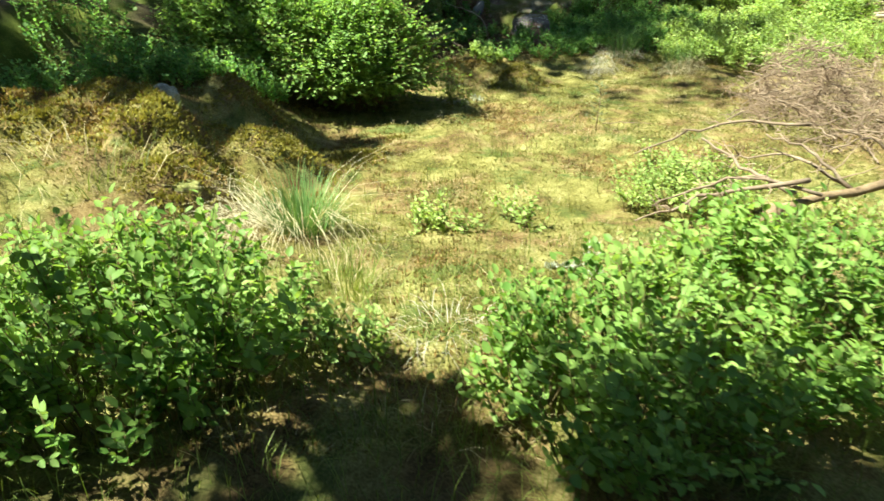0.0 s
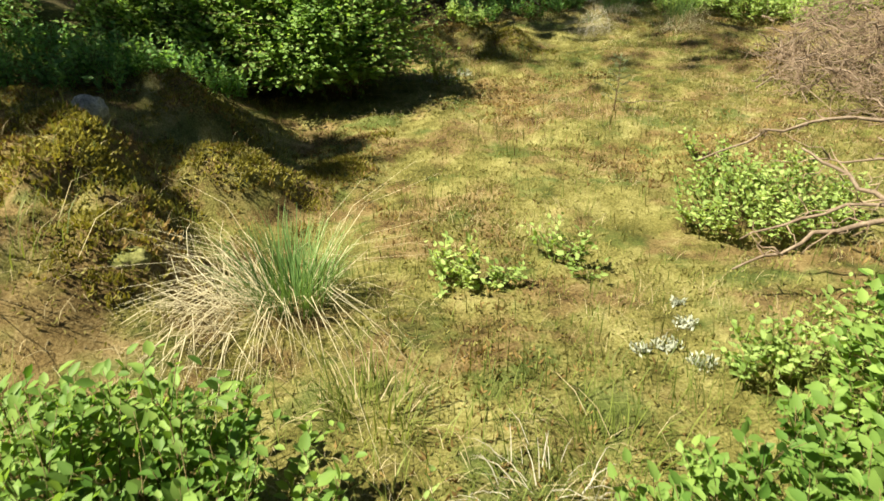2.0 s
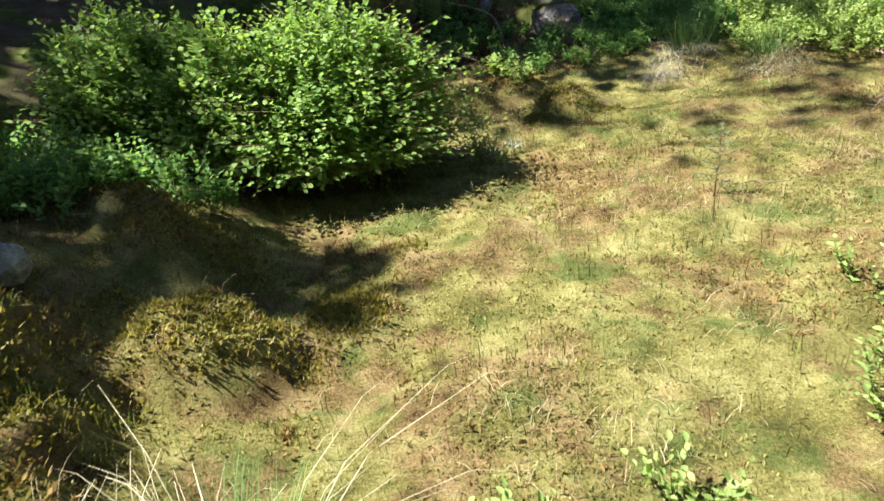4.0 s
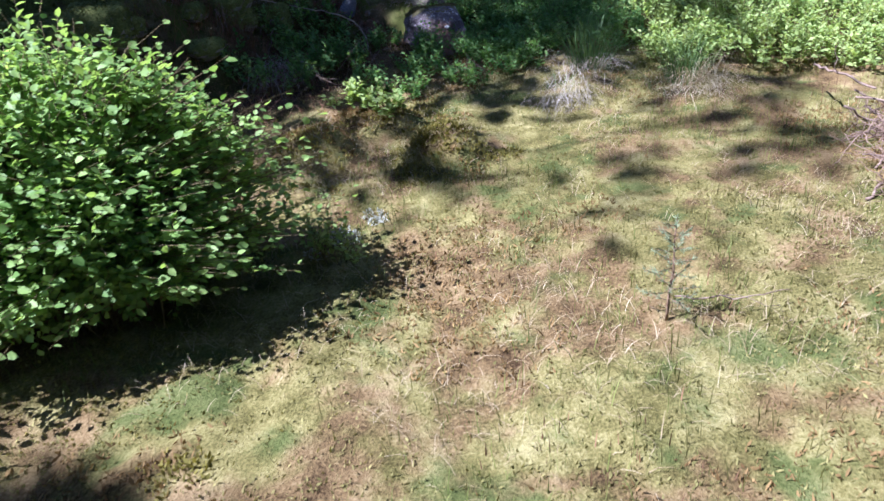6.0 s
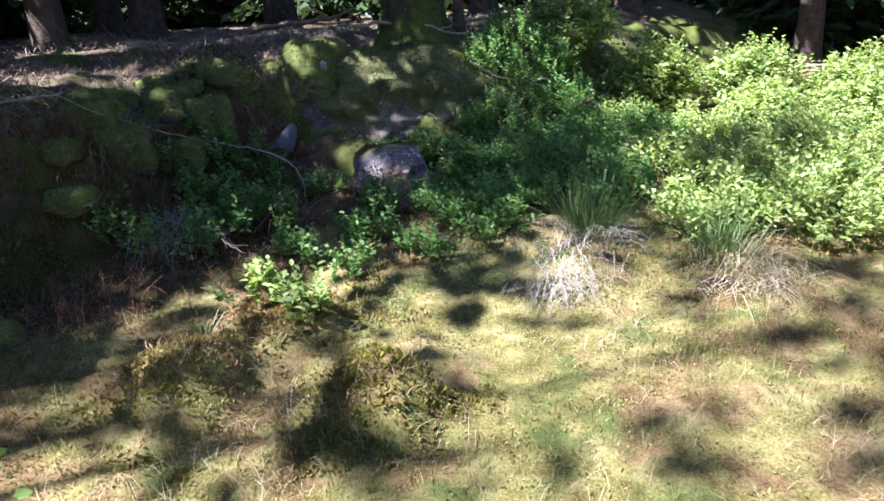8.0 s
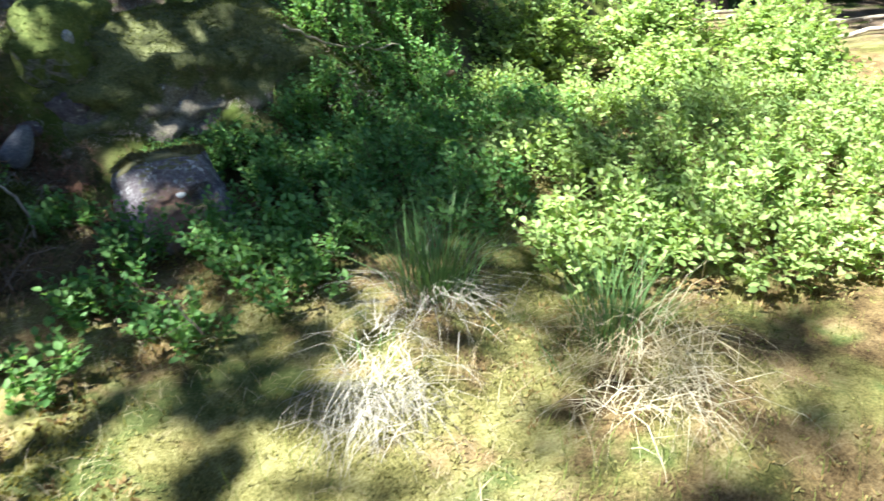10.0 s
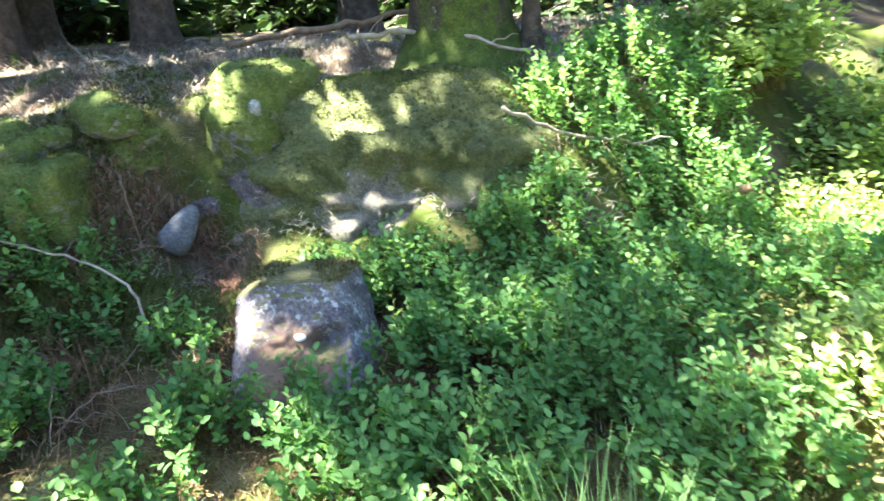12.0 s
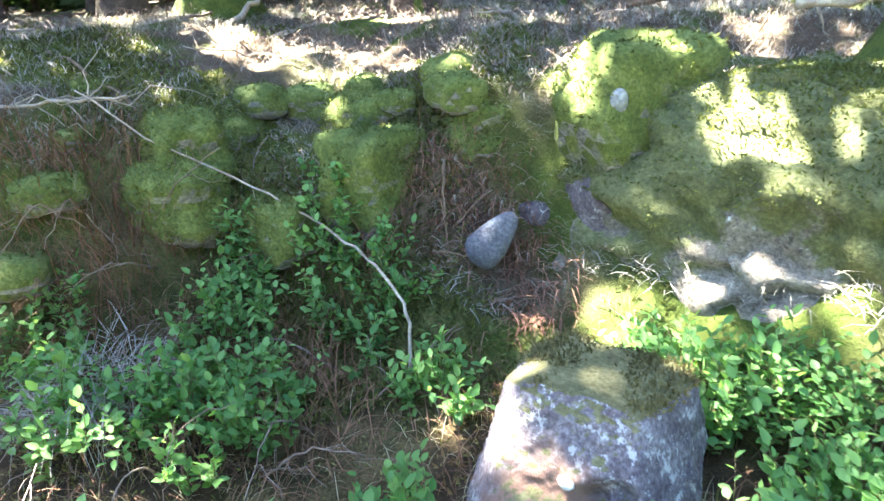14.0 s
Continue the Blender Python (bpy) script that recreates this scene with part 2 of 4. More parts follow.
def part(name, geo, material, parent, label="", smooth=True):
    ob = new(name, geo.mesh(name, material, smooth) if isinstance(geo, Geo) else geo)
    ob.parent = parent
    return tagged(ob, label)


def unit(a):
    return a / np.maximum(np.linalg.norm(a, axis=-1, keepdims=True), 1e-9)


def smooth01(x, lo, hi):
    t = np.clip((np.asarray(x, float) - lo) / (hi - lo), 0, 1)
    return t * t * (3 - 2 * t)


def vnoise(x, y, seed=0):
    """Smooth value noise in the plane, -1 to 1."""
    x, y = np.asarray(x, float), np.asarray(y, float)
    xi, yi = np.floor(x).astype(np.int64), np.floor(y).astype(np.int64)
    fx, fy = x - xi, y - yi
    fx, fy = fx * fx * (3 - 2 * fx), fy * fy * (3 - 2 * fy)

    def lattice(i, j):
        h = (i * 374761393 + j * 668265263 + seed * 1442695041) & 0x7FFFFFFF
        h = ((h ^ (h >> 13)) * 1274126177) & 0x7FFFFFFF
        return ((h ^ (h >> 16)) & 0xFFFF) / 32767.5 - 1

    a = lattice(xi, yi) * (1 - fx) + lattice(xi + 1, yi) * fx
    b = lattice(xi, yi + 1) * (1 - fx) + lattice(xi + 1, yi + 1) * fx
    return a * (1 - fy) + b * fy


# ---- the lie of the land ----
HUMPS = [(-0.9, 3.15, 0.06, 0.3), (0.0, 2.6, 0.05, 0.35), (1.1, 4.35, 0.05, 0.3), (3.3, 8.3, 0.07, 0.4), (-1.35, 4.02, -0.10, 0.2), (0.55, 11.0, -0.34, 0.26), (0.62, 11.30, -0.36, 0.20), (2.3, 8.85, 0.1, 0.3)]
# steep-sided hummocks of moss
MOUNDS = [(-1.85, 3.92, 0.20, 0.36), (-1.18, 4.42, 0.19, 0.27), (-2.5, 3.7, 0.24, 0.42), (-1.38, 3.36, 0.15, 0.27), (-1.52, 5.12, 0.17, 0.26), (0.92, 7.68, 0.19, 0.23), (0.08, 8.08, 0.22, 0.27), (0.50, 8.52, 0.15, 0.30),
          (-0.62, 4.75, 0.07, 0.22), (-2.4, 4.7, 0.16, 0.3)]


def terrace(x, y):
    """How far inside the forest's bank a place lies, in metres."""
    ye = 11.25 + 0.45 * smooth01(x, 0.5, 0.95) * (1 - smooth01(x, 2.2, 2.6)) + 0.75 * np.maximum(0, x - 2.2) + 0.12 * vnoise(x * 1.3, y * 0 + 3, 5)
    xe = -2.9 + 1.95 * smooth01(y, 8.0, 10.2) - 1.2 * np.maximum(0, 6.3 - y) + 0.15 * vnoise(y * 1.1, x * 0 + 9, 6)
    a, b = y - ye, xe - x
    k = 0.5
    hmix = np.clip(0.5 + 0.5 * (a - b) / k, 0, 1)
    return b * (1 - hmix) + a * hmix + k * hmix * (1 - hmix)


def height(x, y):
    x, y = np.asarray(x, float), np.asarray(y, float)
    near = smooth01(np.hypot(x - 1, y - 6), 30, 12)
    z = -0.09 + 0.25 * (1 - smooth01(y, 1.8, 4.4))
    z = z + 0.46 * (1 - smooth01(x, -2.0, -0.85)) * smooth01(y, 2.0, 3.2) * (1 - smooth01(y, 5.4, 6.6) * 0.6)
    z = z + 0.16 * smooth01(y, 8.6, 10.4) + 0.2 * smooth01(x, 4.5, 9)
    d = terrace(x, y)
    top = 0.92 + 0.28 * smooth01(d, 0.0, 1.2) + 0.05 * vnoise(x * 0.4, y * 0.4, 2)
    z = z + (top - z) * smooth01(d, -0.9, 0.2)
    for hx, hy, a, r in HUMPS:
        z = z + a * np.exp(-(((x - hx) ** 2 + (y - hy) ** 2) / (r * r)))
    for hx, hy, a, r in MOUNDS:
        w = 1 + 0.30 * vnoise(x * 4.0, y * 4.0, 45) + 0.16 * vnoise(x * 11.0, y * 11.0, 46)
        z = z + a * np.exp(-((((x - hx) ** 2 + (y - hy) ** 2) / (r * r * w * w)) ** 2))
    bank = smooth01(d, -1.1, -0.6) * (1 - smooth01(d, 0.1, 0.6))
    mound = (1 - smooth01(x, -1.7, -0.95)) * smooth01(y, 2.3, 3.0) * (1 - smooth01(y, 5.4, 6.2))
    z = z + bank * (0.10 * vnoise(x * 2.7, y * 2.7, 41) + 0.05 * vnoise(x * 6.5, y * 6.5, 42)) + mound * (0.05 * vnoise(x * 2.3, y * 2.3, 43) + 0.05 * vnoise(x * 5.5, y * 5.5, 44) + 0.03 * vnoise(x * 11, y * 11, 49))
    z = z + smooth01(d, 0.15, 0.7) * near * (0.05 * vnoise(x * 2.6, y * 2.6, 47) + 0.03 * vnoise(x * 7.5, y * 7.5, 48))
    z = z + near * (0.035 * vnoise(x * 1.9, y * 1.9, 1) + 0.02 * vnoise(x * 5, y * 5, 3) + 0.012 * vnoise(x * 13, y * 13, 4))
    return z


def ground_z(x, y):
    return float(height(np.array([x]), np.array([y]))[0])


def build_ground():
    far = np.array([0.2, 0.5, 1.0, 1.8, 3, 5, 8, 13, 20, 32, 60, 120, 300, 900])
    xs = np.concatenate([-5 - far[::-1], np.arange(-5, 7.01, 0.045), 7 + far])
    ys = np.concatenate([-2 - far[::-1], np.arange(-2, 14.01, 0.045), 14 + far])
    gx, gy = np.meshgrid(xs, ys)
    gz = height(gx, gy)
    nx, ny = len(xs), len(ys)
    idx = np.arange(nx * ny).reshape(ny, nx)
    faces = np.stack([idx[:-1, :-1], idx[:-1, 1:], idx[1:, 1:], idx[1:, :-1]], -1).reshape(-1, 4)
    g = Geo()
    g.v.append(np.stack([gx, gy, gz], -1).reshape(-1, 3))
    g.f = faces.tolist()
    me = g.mesh("ground", M_GROUND)
    d = terrace(gx, gy)
    litter = smooth01(d + 0.25 * vnoise(gx * 3, gy * 3, 21), -0.9, -0.4)
    litter = np.maximum(litter, smooth01(gx, 7, 9))
    peat = np.maximum(smooth01(d, -2.2, -1.4) * (1 - smooth01(d, -0.8, -0.3)) * (1 - smooth01(gx, 2.4, 3.4)), smooth01(-gy, -1.5, -0.9))
    peat = np.clip(peat + 0.5 * vnoise(gx * 2.5, gy * 2.5, 22) * (peat > 0.02), 0, 1)
    col = me.color_attributes.new("cover", "FLOAT_COLOR", "POINT")
    data = np.zeros((nx * ny, 4), np.float32)
    mossy = smooth01(d, -1.0, -0.6) * (1 - smooth01(d, 0.0, 0.45))
    mossy = np.clip(mossy * (0.75 + 0.8 * vnoise(gx * 3.5, gy * 3.5, 23)), 0, 1)
    data[:, 0], data[:, 1], data[:, 2], data[:, 3] = litter.ravel(), peat.ravel(), mossy.ravel(), 1
    col.data.foreach_set("color", data.ravel())
    return tagged(new("ground", me), "uneven boggy ground with yellow-green moss and needle litter", "ground", kind="structure")


build_ground()

# ---- generators: tubes, leaves, blades ----


def tube(geo, pts, radii, sides=5, wobble=0.0):
    pts = np.asarray(pts, float)
    radii = np.broadcast_to(np.asarray(radii, float), (len(pts),))
    tan = unit(np.gradient(pts, axis=0))
    ref = np.array([0.0, 0.0, 1.0]) if abs(tan[0][2]) < 0.9 else np.array([1.0, 0.0, 0.0])
    a = unit(np.cross(tan, ref))
    b = np.cross(tan, a)
    ang = np.arange(sides) * 2 * math.pi / sides
    r = radii[:, None] * (1 + wobble * rng.uniform(-1, 1, (len(pts), sides)))
    ring = pts[:, None] + r[..., None] * (np.cos(ang)[None, :, None] * a[:, None] + np.sin(ang)[None, :, None] * b[:, None])
    k = len(pts)
    faces = [[i * sides + j, i * sides + (j + 1) % sides, (i + 1) * sides + (j + 1) % sides, (i + 1) * sides + j] for i in range(k - 1) for j in range(sides)]
    faces += [list(range(sides))[::-1], [(k - 1) * sides + j for j in range(sides)]]
    geo.add(ring, faces)


LEAF = np.array([(0, 0, 0), (0.33, 0.43, 0.07), (0.70, 0.36, 0.03), (1, 0, -0.10), (0.70, -0.36, 0.03), (0.33, -0.43, 0.07), (0.33, 0, 0.0), (0.70, 0, -0.03)])
LEAF_FACES = [(0, 6, 1), (1, 6, 7, 2), (2, 7, 3), (0, 5, 6), (5, 4, 7, 6), (4, 3, 7)]


LEAF_SIMPLE = [(0, 1, 2, 3), (0, 3, 4, 5)]


def leaves(geo, pos, way, up, length, width, simple=True):
    """Folded oval leaves: base, direction, upper side, length and width for each."""
    way = unit(way)
    side = unit(np.cross(up, way))
    up = np.cross(way, side)
    length, width = np.broadcast_to(length, len(pos)), np.broadcast_to(width, len(pos))
    shape = LEAF[:6] if simple else LEAF
    v = (pos[:, None] + shape[None, :, 0:1] * way[:, None] * length[:, None, None] + shape[None, :, 1:2] * side[:, None] * width[:, None, None]
         + shape[None, :, 2:3] * up[:, None] * length[:, None, None])
    geo.add_many(v, LEAF_SIMPLE if simple else LEAF_FACES)


def tufts(geo, pos, way, length, width):
    """Tiny pointed scales of moss."""
    way = unit(way)
    side = unit(np.cross(way, rng.normal(0, 1, way.shape)))
    mid = pos + way * (0.45 * length)[:, None]
    geo.add_many(np.stack([pos, mid + side * width[:, None] * 0.5, pos + way * length[:, None], mid - side * width[:, None] * 0.5], 1), [(0, 1, 2, 3)])


def blades(geo, pos, azimuth, tall, width, lean):
    """Grass blades: three tapering pieces that lean over towards an azimuth."""
    n = len(pos)
    out = np.stack([np.cos(azimuth), np.sin(azimuth), np.zeros(n)], -1)
    side = np.stack([-np.sin(azimuth), np.cos(azimuth), np.zeros(n)], -1)
    upv = np.array([0, 0, 1.0])
    rows = []
    for s, wf in ((0, 1), (0.4, 0.85), (0.75, 0.5), (1, 0.04)):
        c = pos + out * (tall * np.sin(lean * (0.35 + 0.65 * s)) * s)[:, None] + upv * (tall * np.cos(lean * (0.35 + 0.65 * s)) * s)[:, None]
        rows += [c - side * (width * wf * 0.5)[:, None], c + side * (width * wf * 0.5)[:, None]]
    geo.add_many(np.stack(rows, 1), [(0, 1, 3, 2), (2, 3, 5, 4), (4, 5, 7, 6)])


def curve(a, b, n, sag=0.0, lift=0.0, jitter=0.0):
    t = np.linspace(0, 1, n)[:, None]
    p = np.asarray(a, float) * (1 - t) + np.asarray(b, float) * t
    p[:, 2] += (lift - sag) * 4 * (t * (1 - t))[:, 0]
    if jitter:
        p[1:-1] += rng.normal(0, jitter, (n - 2, 3))
    return p


LEAF_MESHES = {}


def single_leaf(material):
    if material.name not in LEAF_MESHES:
        g = Geo()
        leaves(g, np.zeros((1, 3)), np.array([[1.0, 0, 0]]), np.array([[0, 0, 1.0]]), np.array([1.0]), np.array([1.0]), False)
        LEAF_MESHES[material.name] = g.mesh("leaf", material)
    return LEAF_MESHES[material.name]


def shrub(name, x, y, rx, ry, tall, shoots, label, leaf=0.034, material=None, form="dome", twigs=4, per_twig=6, singles=0, group="", category="shrub", sink=0.02):
    """A shrub of many thin shoots with side twigs and alternate leaves."""
    material = material or M_BILBERRY
    z0 = ground_z(x, y) - sink
    root = tagged(new(name), label, category, group)
    root.location = (x, y, z0)
    stems, leaf_p, leaf_d, leaf_u = Geo(), [], [], []
    for i in range(shoots):
        a = rng.uniform(0, 2 * math.pi)
        if form == "ball":
            el = math.asin(rng.uniform(-0.12, 1.0))
            rr = rng.uniform(0.74, 1.0) + (0.07 * rng.uniform(0, 1) if i % 6 == 0 else 0)
            bump_r = 1 + 0.08 * math.sin(3 * a + x * 5) * math.cos(el) + 0.09 * math.sin(6 * a + 5 * el + y) + 0.06 * math.sin(11 * a - 7 * el)
            tip = np.array([rx * rr * bump_r * math.cos(a) * math.cos(el), ry * rr * bump_r * math.sin(a) * math.cos(el), tall * (0.30 + 0.70 * rr * bump_r * math.sin(el))])
            base = np.array([rng.normal(0, 0.12 * rx), rng.normal(0, 0.12 * ry), 0.0])
        else:
            r = math.sqrt(rng.uniform(0, 1))
            tip = np.array([rx * r * math.cos(a), ry * r * math.sin(a), 0])
            base = tip * rng.uniform(0.55, 0.95)
            base[2] = ground_z(x + base[0], y + base[1]) - z0 - 0.02
            tip[2] = base[2] + tall * (1 - 0.45 * r * r) * rng.uniform(0.62, 1.08)
            tip[:2] += rng.normal(0, 0.05, 2)
        k = 5
        p = curve(base, tip, k, jitter=0.012)
        bend = np.linspace(0, 1, k)[:, None] ** 1.6
        if form == "ball":
            p[:, :2] = base[:2] + (tip[:2] - base[:2]) * bend
            p[:, 2] = base[2] + (tip[2] - base[2]) * (1 - (1 - np.linspace(0, 1, k)) ** 1.5)
        tube(stems, p, np.linspace(0.0045 if form == "ball" else 0.003, 0.001, k), 3)
        runs = [p[-3:]]
        for j in range(twigs):
            s = rng.uniform(0.35, 0.95)
            at = p[min(k - 2, int(s * (k - 1)))] * 1.0
            d = unit(tip - base + rng.normal(0, 0.55, 3) * np.linalg.norm(tip - base) + np.array([0, 0, 0.15]))
            ln = rng.uniform(0.08, 0.17) * (1.25 if form == "ball" else 1.0)
            q = curve(at, at + d * ln, 3, jitter=0.006)
            tube(stems, q, np.linspace(0.0016, 0.0006, 3), 3)
            runs.append(q)
        for q in runs:
            d = unit(q[-1] - q[0])
            sd = unit(np.cross(d, np.array([0.3, 0.2, 1.0]) + rng.normal(0, 0.2, 3)))
            for m in range(per_twig):
                s = (m + 0.6) / per_twig
                o = q[0] + (q[-1] - q[0]) * s
                leaf_p.append(o)
                leaf_d.append(d * rng.uniform(0.3, 0.9) + sd * (1 if m % 2 else -1) * rng.uniform(0.5, 1.0) + rng.normal(0, 0.25, 3))
                leaf_u.append(np.array([0, 0, 1.0]) + 0.45 * d + rng.normal(0, 0.42, 3))
    tagged(part("stem_tangle", stems, M_STEM, root), kind="stuff")
    leaf_p, leaf_d, leaf_u = np.array(leaf_p), unit(np.array(leaf_d)), unit(np.array(leaf_u))
    n = len(leaf_p)
    ln = leaf * rng.uniform(0.6, 1.2, n)
    wd = ln * (rng.uniform(0.7, 0.95, n) if form == "ball" else rng.uniform(0.55, 0.75, n))
    if singles:
        order = np.argsort(-(leaf_p[:, 2] - 0.25 * leaf_p[:, 1]))
        own, rest = order[:singles], order[singles:]
        me = single_leaf(material)
        for i in own:
            d = leaf_d[i]
            sd = unit(np.cross(leaf_u[i], d))
            u = np.cross(d, sd)
            ob = new("leaf", me)
            ob.parent = root
            ob.matrix_local = Matrix.Translation(leaf_p[i]) @ Matrix((d, sd, u)).transposed().to_4x4() @ Matrix.Diagonal((ln[i], wd[i], ln[i], 1))
    else:
        rest = np.arange(n)
    g = Geo()
    leaves(g, leaf_p[rest], leaf_d[rest], leaf_u[rest], ln[rest], wd[rest])
    tagged(part("foliage", g, material, root), kind="stuff")
    return root


BLADE_MESHES = []


def rush(name, x, y, green, dry, tall, label, spread=0.16, dry_long=0.45, side=None, material=None, straw=None, singles=0, group="rush tussocks", flat=(1.15, 1.72), stalks=0, heap=0.0):
    """A tussock of upright green blades over a skirt of dry fallen ones."""
    root = tagged(new(name), label, "tussock", group)
    root.location = (x, y, ground_z(x, y) - 0.015)
    if singles:
        for i in range(singles):
            while len(BLADE_MESHES) < 8:
                h = Geo()
                blades(h, np.zeros((1, 3)), np.zeros(1), np.ones(1), np.full(1, 0.011), np.full(1, 0.1 + 0.09 * len(BLADE_MESHES)))
                BLADE_MESHES.append(h.mesh("blade", M_RUSH))
            rr, aa = spread * math.sqrt(rng.uniform(0, 1)), rng.uniform(0, 6.283)
            ob = new("blade", BLADE_MESHES[min(7, int(rr / spread * 6 + rng.uniform(0, 2)))])
            ob.parent = root
            ln = tall * rng.uniform(0.5, 1.12)
            ob.matrix_local = pose(rr * math.cos(aa), rr * math.sin(aa), 0, 0, 0, math.degrees(aa) + rng.normal(0, 30)) @ Matrix.Diagonal((ln, ln, ln, 1))
    if green:
        r, a = spread * np.sqrt(rng.uniform(0, 1, green)), rng.uniform(0, 6.283, green)
        pos = np.stack([r * np.cos(a), r * np.sin(a), np.zeros(green)], -1)
        g = Geo()
        blades(g, pos, a + rng.normal(0, 0.6, green), tall * rng.uniform(0.45, 1.1, green), rng.uniform(0.003, 0.006, green), 0.10 + 2.6 * r + np.abs(rng.normal(0, 0.16, green)))
        tagged(part("green_tuft", g, material or M_RUSH, root), kind="stuff")
    if dry:
        r, a = spread * 1.2 * np.sqrt(rng.uniform(0, 1, dry)), rng.uniform(0, 6.283, dry)
        if side is not None:
            turn = rng.uniform(0, 1, dry) < 0.8
            a = np.where(turn, side + rng.normal(0, 0.6, dry), a)
        if side is not None:
            r = r + np.where(turn, 0.5 * dry_long * rng.uniform(0, 1, dry) ** 1.5, 0)
        px, py = r * np.cos(a), r * np.sin(a)
        pos = np.stack([px, py, height(x + px, y + py) - root.location.z + 0.01 + 0.06 * rng.uniform(0, 1, dry) + heap * np.exp(-((r / spread) ** 2))], -1)
        g = Geo()
        blades(g, pos, a + rng.normal(0, 1.3 if heap else (0.4 if side is None else 0.75), dry), dry_long * rng.uniform(0.35, 1.15, dry), rng.uniform(0.0015, 0.0042, dry), rng.uniform(*flat, dry))
        if stalks:
            sa = rng.uniform(0, 6.283, stalks)
            blades(g, np.stack([0.08 * np.cos(sa), 0.08 * np.sin(sa), np.full(stalks, 0.05)], -1), sa, dry_long * rng.uniform(1.1, 2.0, stalks), np.full(stalks, 0.003), rng.uniform(1.2, 1.55, stalks))
        tagged(part("straw_skirt", g, straw or M_STRAW, root, "bleached fallen straw"), kind="stuff")
    return root


def rock(name, x, y, z, size, material, label, turn=0.0, tilt=(0, 0), power=3.0, rough=0.10, seed=1, sub=4, slope=0.0, taper=0.0, strata=0.0, category="stone", group="", moss=0, moss_up=0.3, dents=(), moss_mat=None, grit=1.0, cuts=(), moss_over=None):
    """A stone: a rounded box, leaned, tapered and roughened. z is its underside."""
    bm = bmesh.new()
    bmesh.ops.create_icosphere(bm, subdivisions=sub, radius=1.0)
    off = Vector((seed * 7.3, seed * 3.1, seed * 5.7))
    for v in bm.verts:
        c = v.co
        k = (abs(c.x) ** power + abs(c.y) ** power + abs(c.z) ** power) ** (-1 / power)
        p = c * k
        p.x *= 1 - taper * (p.z + 1) / 2
        p.y *= 1 - taper * (p.z + 1) / 2
        if slope:
            p.y += slope * max(0.0, -p.y) * (p.z + 1) / 2
        n1 = noise.noise(p * 1.3 + off) + noise.noise(p * 3.1 + off) * 0.5 + noise.noise(p * 8 + off) * 0.2 * grit + noise.noise(p * 19 + off) * 0.09 * grit
        p += c.normalized() * n1 * rough
        if strata:
            s = noise.noise(Vector((p.x * 1.5, p.y * 1.5, p.z * 5.5)) + off) + 0.45 * noise.noise(p * 6 + off)
            p += c.normalized() * (-strata if abs(s) < 0.06 else strata * (0.9 if s > 0 else -0.3) * min(1.0, abs(s) * 3))
        v.co = Vector((p.x * size[0] / 2, p.y * size[1] / 2, (p.z + 1) * size[2] / 2))
        for way, reach in cuts:
            over = v.co.dot(Vector(way).normalized()) - reach
            if over > 0:
                v.co -= Vector(way).normalized() * over * 0.9
        for at, radius, push in dents:
            v.co += Vector(push) * math.exp(-((v.co - Vector(at)).length / radius) ** 2)
    for f in bm.faces:
        f.smooth = True
    me = bpy.data.meshes.new(name)
    bm.to_mesh(me)
    bm.free()
    me.materials.append(material)
    ob = new(name, me)
    ob.matrix_world = pose(x, y, z, tilt[0], tilt[1], turn)
    if moss:
        k = len(me.vertices)
        co, no = np.empty(k * 3), np.empty(k * 3)
        me.vertices.foreach_get("co", co)
        me.vertices.foreach_get("normal", no)
        co, no = co.reshape(-1, 3), no.reshape(-1, 3)
        ok = np.nonzero(no[:, 2] + 0.35 * vnoise(co[:, 0] * 6 + seed, co[:, 1] * 6 + 4 * co[:, 2]) > moss_up)[0]
        if moss_over is not None:
            ok = ok[co[ok, 2] + z + 0.22 * vnoise(co[ok, 0] * 4, co[ok, 1] * 4 + 3 * co[ok, 2], 3) > moss_over]
        pick = rng.choice(ok, moss)
        p = co[pick] + rng.normal(0, 0.012, (moss, 3)) * (1, 1, 0.2)
        g = Geo()
        tufts(g, p - no[pick] * 0.004, no[pick] * 0.7 + rng.normal(0, 0.55, (moss, 3)), rng.uniform(0.010, 0.028, moss), rng.uniform(0.004, 0.010, moss))
        tagged(part("moss", g, moss_mat or M_GREENMOSS, ob, "cushion of moss"), kind="stuff")
    return tagged(ob, label, category, group)


def stick(name, pts, r0, r1, label, material, twigs=0, group="", category="stick", twig_len=0.2):
    """A dead branch along a line of points, with side twigs."""
    pts = np.asarray(pts, float)
    o = pts[0]
    root = tagged(new(name), label, category, group)
    root.location = o
    t = np.linspace(0, 1, len(pts))
    s = np.linspace(0, 1, max(8, len(pts) * 4))
    line = np.stack([np.interp(s, t, pts[:, i] - o[i]) for i in range(3)], -1)
    line[1:-1] = (line[:-2] + 2 * line[1:-1] + line[2:]) / 4
    line[1:-1] += rng.normal(0, r0 * 0.45 + 0.003, (len(line) - 2, 3))
    g = Geo()
    tube(g, line, np.linspace(r0, r1, len(line)), 7, 0.12)
    part("branch", g, material, root)
    for i in range(twigs):
        k = rng.integers(1, len(line) - 1)
        d = unit(line[min(k + 1, len(line) - 1)] - line[k - 1])
        w = unit(d * 0.7 + rng.normal(0, 0.7, 3))
        ln = twig_len * rng.uniform(0.3, 1.2)
        h = Geo()
        tube(h, curve(line[k], line[k] + w * ln, 5, jitter=0.012 * ln / 0.2), np.linspace(r0 * 0.4, 0.0012, 5), 5)
        part("twig", h, material, root)
    return root


# ---- trees ----


